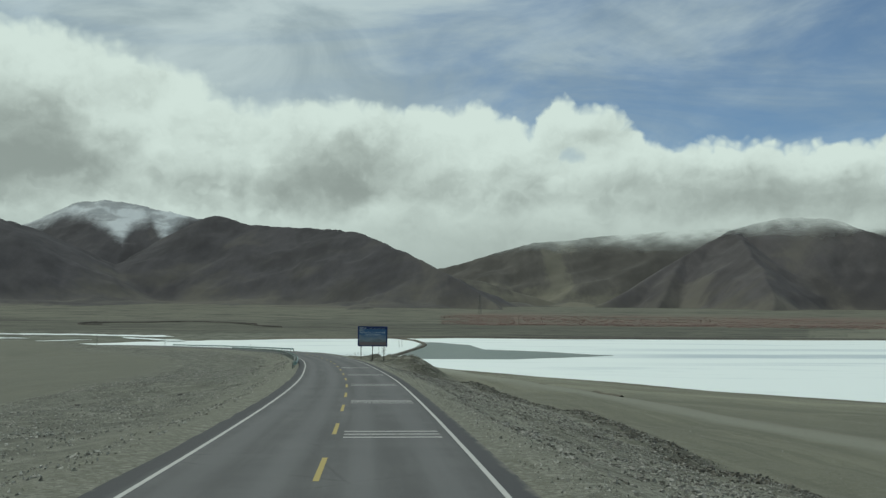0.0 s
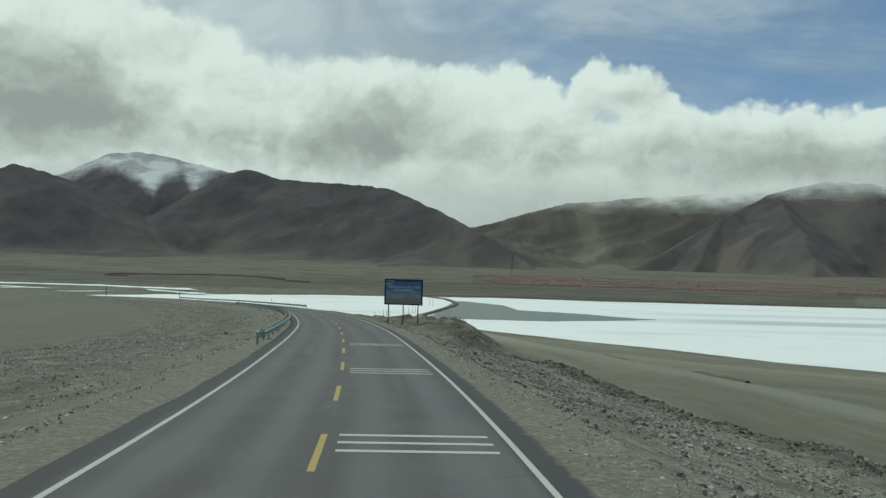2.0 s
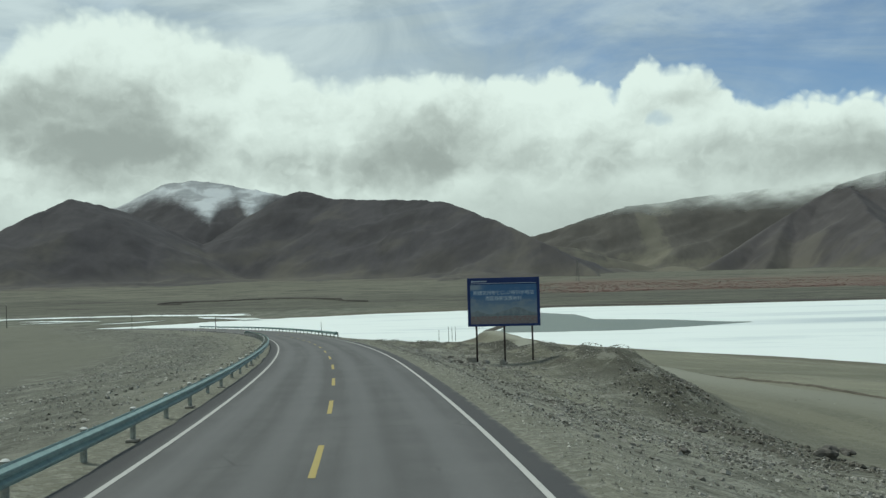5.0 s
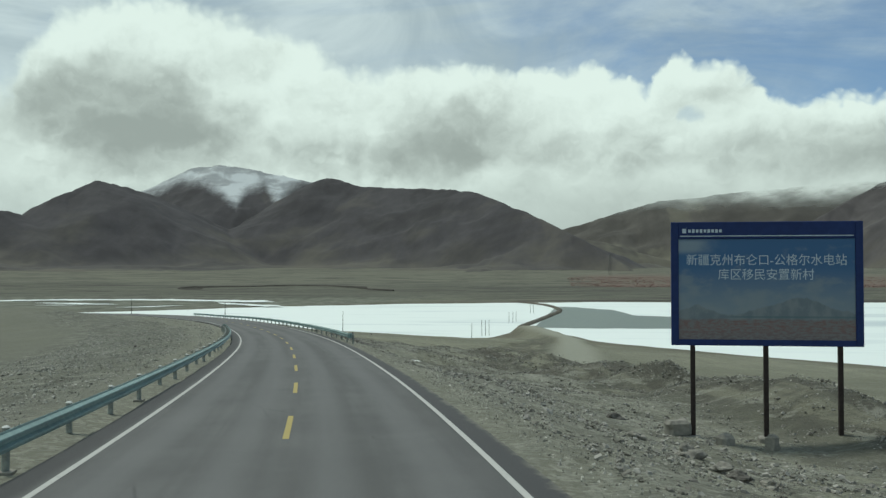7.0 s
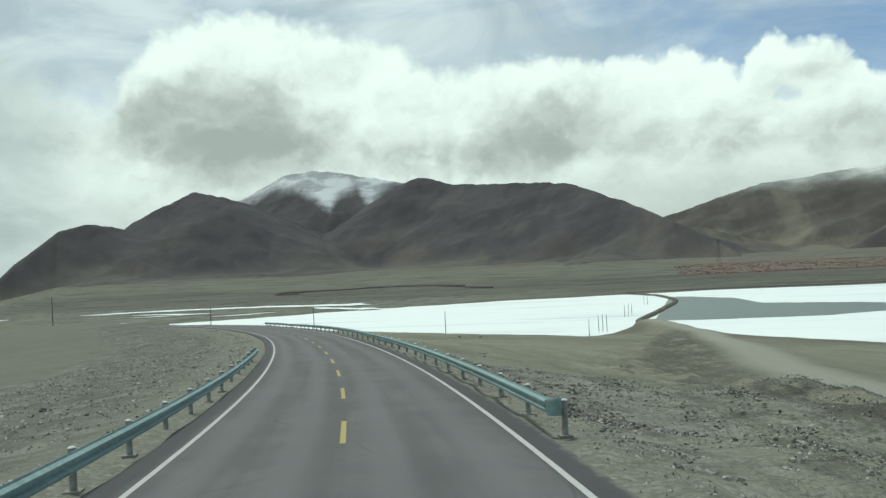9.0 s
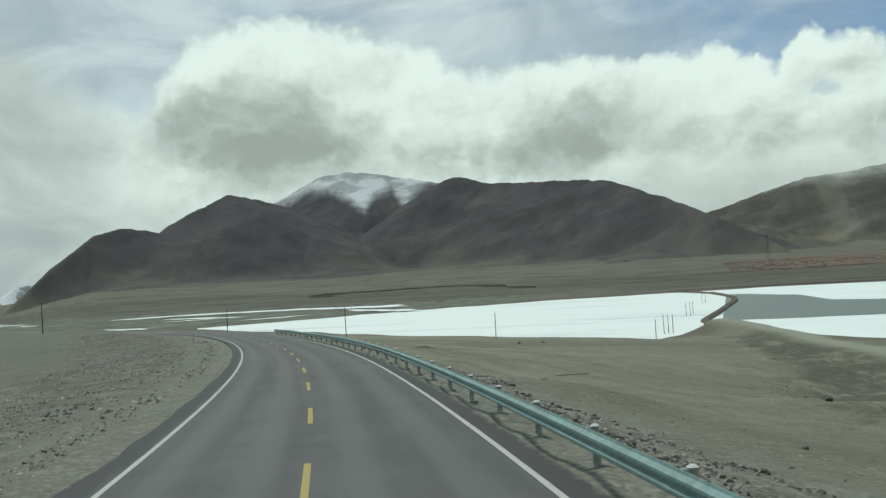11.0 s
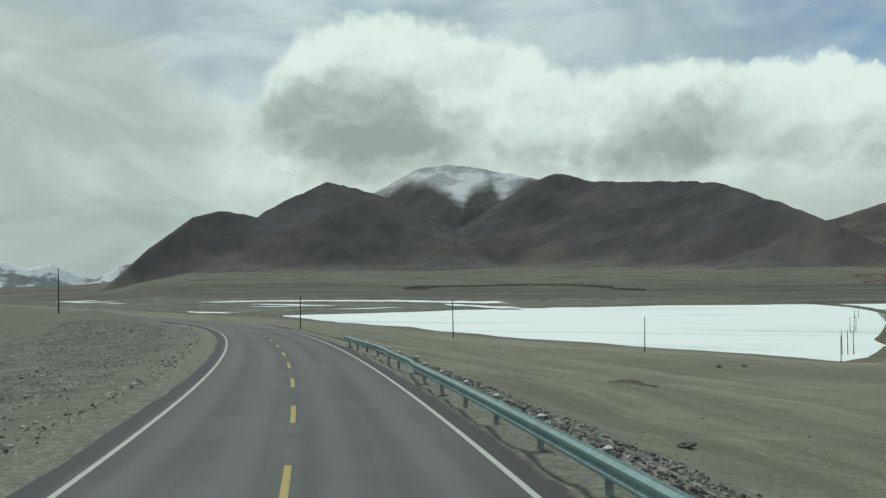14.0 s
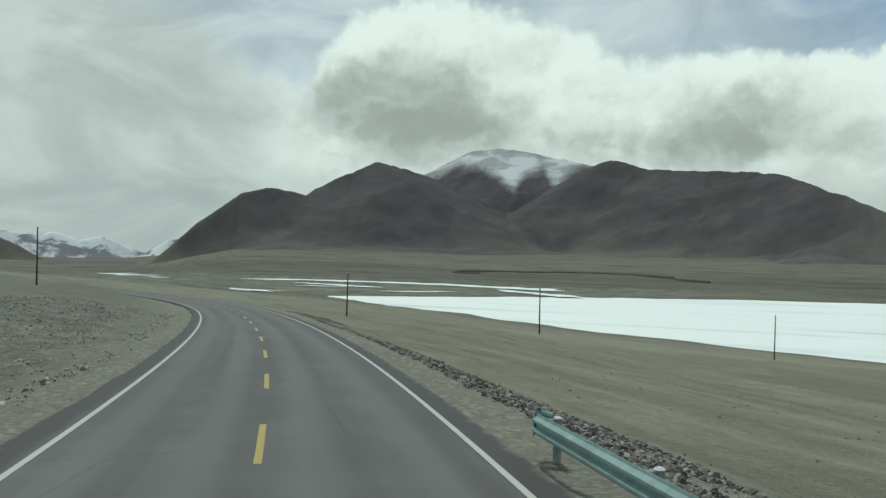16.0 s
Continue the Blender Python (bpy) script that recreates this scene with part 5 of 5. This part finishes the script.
def pylon(x, y, z, h):
    t = tagged(new("power_pylon"), "distant grey steel lattice power pylon", "pylon")
    t.matrix_basis = pose(x, y, z, 0, 0, 20)

    def bar(a, b, w=0.16):
        bm = bmesh.new()
        a, b = Vector(a), Vector(b)
        m = Matrix.Translation((a + b) / 2) @ (b - a).to_track_quat("Z", "Y").to_matrix().to_4x4() @ Matrix.Diagonal((w, w, (b - a).length, 1))
        bmesh.ops.create_cube(bm, size=1, matrix=m)
        return bm
    wide = lambda k: 3.2 * (1 - k) + 0.6 * k
    for sx in (-1, 1):
        for sy in (-1, 1):
            part("leg", from_bm("leg", bar((sx * wide(0), sy * wide(0), -1), (sx * wide(1), sy * wide(1), h), 0.28), GALV), t)
    lv = np.linspace(0, 1, 8)
    for a, b in zip(lv[:-1], lv[1:]):
        for sx, sy, tx, ty in ((-1, -1, 1, -1), (1, -1, 1, 1), (1, 1, -1, 1), (-1, 1, -1, -1)):
            part("brace", from_bm("brace", bar((sx * wide(a), sy * wide(a), a * h), (tx * wide(b), ty * wide(b), b * h), 0.12), GALV), t)
    for zz in (0.72, 0.85, 0.97):
        part("cross_arm", from_bm("cross_arm", bar((-5.0, 0, h * zz), (5.0, 0, h * zz), 0.25), GALV), t)


GALV = plain("dull_galvanised_steel", (0.15, 0.15, 0.145), 0.6, 0.4, 2.0, 0.2)
pylon(94, 1994, ground_z(94, 1994), 42)

# ---------------------------------------------------------------- stones
PROTO = []
CORNERS = np.array([(x, y, z) for z in (-1, 1) for y in (-1, 1) for x in (-1, 1)], float)
QUADS = [(0, 2, 3, 1), (4, 5, 7, 6), (0, 1, 5, 4), (2, 6, 7, 3), (0, 4, 6, 2), (1, 3, 7, 5)]
for k in range(14):
    v = CORNERS * np.array([1.0, random.uniform(0.55, 0.95), random.uniform(0.28, 0.7)])
    v = v + np.random.uniform(-0.34, 0.34, v.shape) * np.array([1, 1, 0.7])
    top_in = random.uniform(0.5, 0.95)
    v[4:, :2] *= top_in
    e = Euler((random.uniform(-0.5, 0.5), random.uniform(-0.5, 0.5), 0)).to_matrix()
    v = v @ np.array(e).T
    tri = [(q[0], q[1], q[2]) for q in QUADS] + [(q[0], q[2], q[3]) for q in QUADS]
    PROTO.append((v, np.array(tri)))


def rubble(label, spots, mat, lo, hi, power=2.5, kinds=PROTO):
    """Many loose stones at (x, y), as one object."""
    x, y = spots[:, 0], spots[:, 1]
    z = ground_height(x[None], y[None])[0][0]
    n = len(x)
    size = lo + (hi - lo) * np.random.rand(n) ** power
    V, F, at = [], [], 0
    for k, (pv, pf) in enumerate(kinds):
        sel = np.arange(k, n, len(kinds))
        a = np.random.rand(len(sel)) * 6.283
        sx, sy = np.random.uniform(0.7, 1.3, (2, len(sel)))
        c, s = np.cos(a), np.sin(a)
        px, py = pv[None, :, 0] * sx[:, None], pv[None, :, 1] * sy[:, None]
        P = np.stack([c[:, None] * px - s[:, None] * py, s[:, None] * px + c[:, None] * py, np.repeat(pv[None, :, 2], len(sel), 0)], -1) * size[sel][:, None, None]
        P += np.stack([x[sel], y[sel], z[sel] + size[sel] * 0.2], -1)[:, None]
        V.append(P.reshape(-1, 3))
        F.append((pf[None] + (at + np.arange(len(sel)) * len(pv))[:, None, None]).reshape(-1, 3))
        at += len(sel) * len(pv)
    V, F = np.concatenate(V), np.concatenate(F)
    me = bpy.data.meshes.new("rubble")
    me.vertices.add(len(V))
    me.vertices.foreach_set("co", V.reshape(-1).astype(np.float32))
    me.loops.add(F.size)
    me.loops.foreach_set("vertex_index", F.reshape(-1).astype(np.int32))
    me.polygons.add(len(F))
    me.polygons.foreach_set("loop_start", (np.arange(len(F)) * 3).astype(np.int32))
    me.polygons.foreach_set("use_smooth", np.zeros(len(F), bool))
    me.update(calc_edges=True)
    me.materials.append(mat)
    return tagged(new("rubble", me), label, "stones", kind="stuff")


CHIPS = []
for k in range(10):
    a = np.sort(np.random.rand(4)) * 6.283 + np.arange(4) * 0.2
    ring = np.stack([np.cos(a) * np.random.uniform(0.7, 1.2, 4), np.sin(a) * np.random.uniform(0.5, 1.0, 4), np.full(4, -0.35)], 1)
    tip = np.array([[random.uniform(-0.5, 0.5), random.uniform(-0.4, 0.4), random.uniform(0.3, 0.8)]])
    CHIPS.append((np.concatenate([ring, tip]), np.array([(0, 1, 4), (1, 2, 4), (2, 3, 4), (3, 0, 4)])))


def stone_material(name, dark, light):
    m, nt, b = material(name, 0.95)
    r = nt.nodes.new("ShaderNodeNewGeometry").outputs["Random Per Island"]
    n = noise_tex(nt, obj_coord(nt), 3.0, 5, 0.65)
    c = mix(nt, smooth(nt, r, 0.0, 1.0), dark, light)
    c = mix(nt, smooth(nt, n, 0.45, 0.8, 0, 0.4), c, tuple(q * 0.7 for q in dark))
    link_in(nt, b.inputs["Base Color"], c)
    bump(nt, b, n, 0.6, 0.05)
    return m


RUBBLE = stone_material("mixed_grey_rubble", (0.12, 0.115, 0.097), (0.36, 0.35, 0.31))
CHIP_STONE = stone_material("fine_stone_chips", (0.12, 0.116, 0.098), (0.52, 0.508, 0.45))
SLABS = stone_material("pale_broken_slabs", (0.16, 0.152, 0.132), (0.38, 0.37, 0.335))
BROWN = stone_material("brown_broken_stone", (0.092, 0.085, 0.074), (0.32, 0.302, 0.27))
PEBBLE = stone_material("pale_pebbles", (0.16, 0.155, 0.13), (0.48, 0.468, 0.415))


DARK_CLODS = stone_material("dark_earth_clods", (0.085, 0.08, 0.065), (0.19, 0.18, 0.15))


def along(n, s0, s1, d0, d1, clump=0.0, seed=1):
    s = np.random.uniform(s0, s1, n * 3)
    d = np.random.uniform(d0, d1, n * 3)
    p = fbm(s * 0.12, d * 0.25, 3, seed)
    keep = np.where(p + np.random.rand(n * 3) * (1 - clump) > 0.5 + 0.5 * (1 - clump) - 0.1)[0][:n]
    s, d = s[keep], d[keep]
    P = np.stack([np.interp(s, S, LINE[:, 0]) + d * np.interp(s, S, SIDE[:, 0]), np.interp(s, S, LINE[:, 1]) + d * np.interp(s, S, SIDE[:, 1])], 1)
    return P


rubble("grey broken rubble on the bank beside the road", along(46000, 3, 176, 6.4, 25.0, 0.45, 31), RUBBLE, 0.014, 0.095, 3.6)
rubble("fine stone chips over the bank beside the road", along(130000, 6, 266, 4.55, 24.0, 0.12, 41), CHIP_STONE, 0.012, 0.05, 2.2, CHIPS)
rubble("dark clods along the crest of the bank", along(9000, 3, 176, 18.5, 25.5, 0.6, 37), DARK_CLODS, 0.025, 0.16, 3.4)
rubble("grey broken rubble heaped behind the billboard", along(30000, 165, 262, 5.8, 26.0, 0.45, 32), RUBBLE, 0.012, 0.07, 3.2)
rubble("pale broken stone slabs beside the billboard", along(900, 172, 206, 5.8, 14.0, 0.8, 38), SLABS, 0.03, 0.11, 3.6)
rubble("loose gravel and stones on the left verge", along(16000, 2, 120, -26.0, -6.0, 0.8, 33), PEBBLE, 0.012, 0.06, 3.0)
rubble("loose gravel and stones behind the guardrail", along(18000, 110, 470, -22.0, -5.6, 0.9, 34), PEBBLE, 0.016, 0.10, 3.0)
rubble("fine stone chips over the left verge", along(46000, 4, 470, -22.0, -5.2, 0.85, 42), CHIP_STONE, 0.02, 0.085, 2.2, CHIPS)
rubble("broken grey stone strip behind the guardrail", along(26000, 236, 480, 5.7, 8.6, 0.35, 35), BROWN, 0.015, 0.09, 2.3)
rubble("scattered stones on the gravel slope", along(12000, 20, 520, 9.0, 110.0, 0.7, 36), RUBBLE, 0.015, 0.07, 4.0)
rubble("dark clods strewn over the slope", along(1800, 230, 520, 9.0, 60.0, 0.9, 39), DARK_CLODS, 0.02, 0.09, 3.4)

# single boulders
BOULDERS = []
for k in range(5):
    bm = bmesh.new()
    bmesh.ops.create_icosphere(bm, subdivisions=3, radius=1)
    for v in bm.verts:
        p = v.co * 1.1 + Vector((k * 7.1, 0, 0))
        v.co *= 0.75 + 0.55 * noise.noise(p) + 0.14 * noise.noise(p * 3.1)
        v.co.z *= 0.7
    BOULDERS.append(from_bm("boulder", bm, STONE if k % 2 else DARK_STONE))


def boulder(x, y, size, k, label="grey angular boulder lying on the gravel"):
    ob = tagged(new("boulder", BOULDERS[k]), label, "boulder", "boulders beside the road")
    ob.matrix_basis = pose(x, y, ground_z(x, y) + size * 0.22, 0, 0, random.uniform(0, 360)) @ Matrix.Diagonal((size, size * random.uniform(0.7, 1), size * random.uniform(0.7, 1), 1))


boulder(3.9, 159.8, 0.75, 0, "dark boulder on the rubble bank")
for x, y, sz, k in ((-1.3, 162.9, 0.45, 2), (7.0, 166.2, 0.5, 4), (9.3, 135.3, 0.45, 0), (-1.3, 110.4, 0.28, 2), (10.7, 129.8, 0.3, 1), (6.6, 146.8, 0.35, 4), (-16.6, 195.2, 0.42, 0), (-15.4, 186.2, 0.5, 1), (-15.2, 182.6, 0.32, 3), (-14.9, 181.9, 0.34, 2), (-14.3, 181.8, 0.3, 1), (-16.5, 188.3, 0.3, 3), (-35.1, 343.6, 0.75, 2),
                    (-34.5, 339.7, 0.95, 0), (-80.5, 365.7, 0.5, 4), (-80.0, 361.0, 0.16, 1), (-86.7, 477.7, 0.55, 2), (-83.5, 495.0, 0.6, 0), (-26.4, 269.0, 0.8, 2), (-143.8, 405.4, 0.35, 1)):
    boulder(x, y, sz, k)
for P in along(34, 8, 250, 7.5, 22, 0.5, 44):
    boulder(P[0], P[1], random.uniform(0.16, 0.34), random.randrange(5))
for P in along(20, 20, 450, -24, -6.5, 0.5, 45):
    boulder(P[0], P[1], random.uniform(0.12, 0.24), random.randrange(5))

# a discarded white board and a marker post below the road
sheet = bmesh.new()
bmesh.ops.create_grid(sheet, x_segments=6, y_segments=4, size=0.5)
for v in sheet.verts:
    v.co.z = 0.05 * noise.noise(v.co * 4) + 0.03
ret = bmesh.ops.extrude_face_region(sheet, geom=sheet.faces[:])
bmesh.ops.translate(sheet, verts=[g for g in ret["geom"] if isinstance(g, bmesh.types.BMVert)], vec=(0, 0, 0.02))
WHITE = plain("dirty_white_board", (0.66, 0.66, 0.62), 0.7, 0.0, 4.0, 0.12)
ob = tagged(new("discarded_board", from_bm("discarded_board", sheet, WHITE)), "torn white board lying on the gravel", "litter")
ob.matrix_basis = pose(-27.5, 220.8, ground_z(-27.5, 220.8) + 0.03, 4, 6, 35) @ Matrix.Diagonal((0.55, 0.42, 1, 1))
TIMBER = plain("grey_timber", (0.25, 0.235, 0.195), 0.9, 0.0, 5.0, 0.3)
plank = tagged(new("timber", from_bm("timber", box_bm(4.4, 0.14, 0.10, 0.015), TIMBER)), "long weathered timber lying on the gravel slope", "timber")
plank.matrix_basis = pose(-59.2, 356.2, ground_z(-59.2, 356.2) + 0.08, 0, 2, 40)
heap = bmesh.new()
bmesh.ops.create_grid(heap, x_segments=22, y_segments=14, size=1.0)
for v in heap.verts:
    r = v.co.length
    v.co.z = 0.42 * max(0.0, 1 - r * r) * (0.75 + 0.6 * noise.noise(v.co * 2.3)) + 0.10 * noise.noise(v.co * 7) - 0.12 * r
ob = tagged(new("earth_mound", from_bm("earth_mound", heap, CAUSE_DIRT)), "low mound of dark earth on the slope", "mound")
ob.matrix_basis = pose(-88.8, 401.0, ground_z(-88.8, 401.0) - 0.02, 0, 0, -32) @ Matrix.Diagonal((2.4, 1.3, 0.9, 1))
mk = tagged(new("marker_post"), "short dark marker post beside the dirt track", "marker post")
mk.matrix_basis = pose(-18.5, 255.8, ground_z(-18.5, 255.8))
part("shaft", from_bm("shaft", box_bm(0.3, 0.3, 0.9, 0.03, True), DARK_STONE), mk)

# ---------------------------------------------------------------- far shrubs
def shrub_belt():
    n = 9000
    u = np.random.rand(n)
    x = 10 + 900 * u ** 1.1
    y = 1510 + 0.05 * x + 420 * np.random.rand(n) ** 1.3 + 40 * (fbm(x * 0.02, x * 0, 3, 2) - 0.5)
    keep = fbm(x * 0.009, y * 0.05, 3, 51) + 0.3 * np.random.rand(n) > 0.62
    x, y = x[keep], y[keep]
    z = ground_height(x[None], y[None])[0][0]
    V, F, at = [], [], 0
    for k in range(len(x)):
        pv, pf = PROTO[k % len(PROTO)]
        P = pv * np.array([random.uniform(0.7, 2.2), random.uniform(0.7, 1.6), random.uniform(0.25, 0.6)]) + np.array([x[k], y[k], z[k] + 0.2])
        V.append(P)
        F.append(pf + at)
        at += len(pv)
    RED = stone_material("red_brown_shrubs", (0.15, 0.098, 0.084), (0.23, 0.145, 0.125))
    me = mesh_of("shrub_belt", np.concatenate(V).tolist(), np.concatenate(F).tolist(), RED)
    return tagged(new("shrub_belt", me), "belt of red-brown shrubs on the far plain", "shrubs", kind="stuff")


shrub_belt()
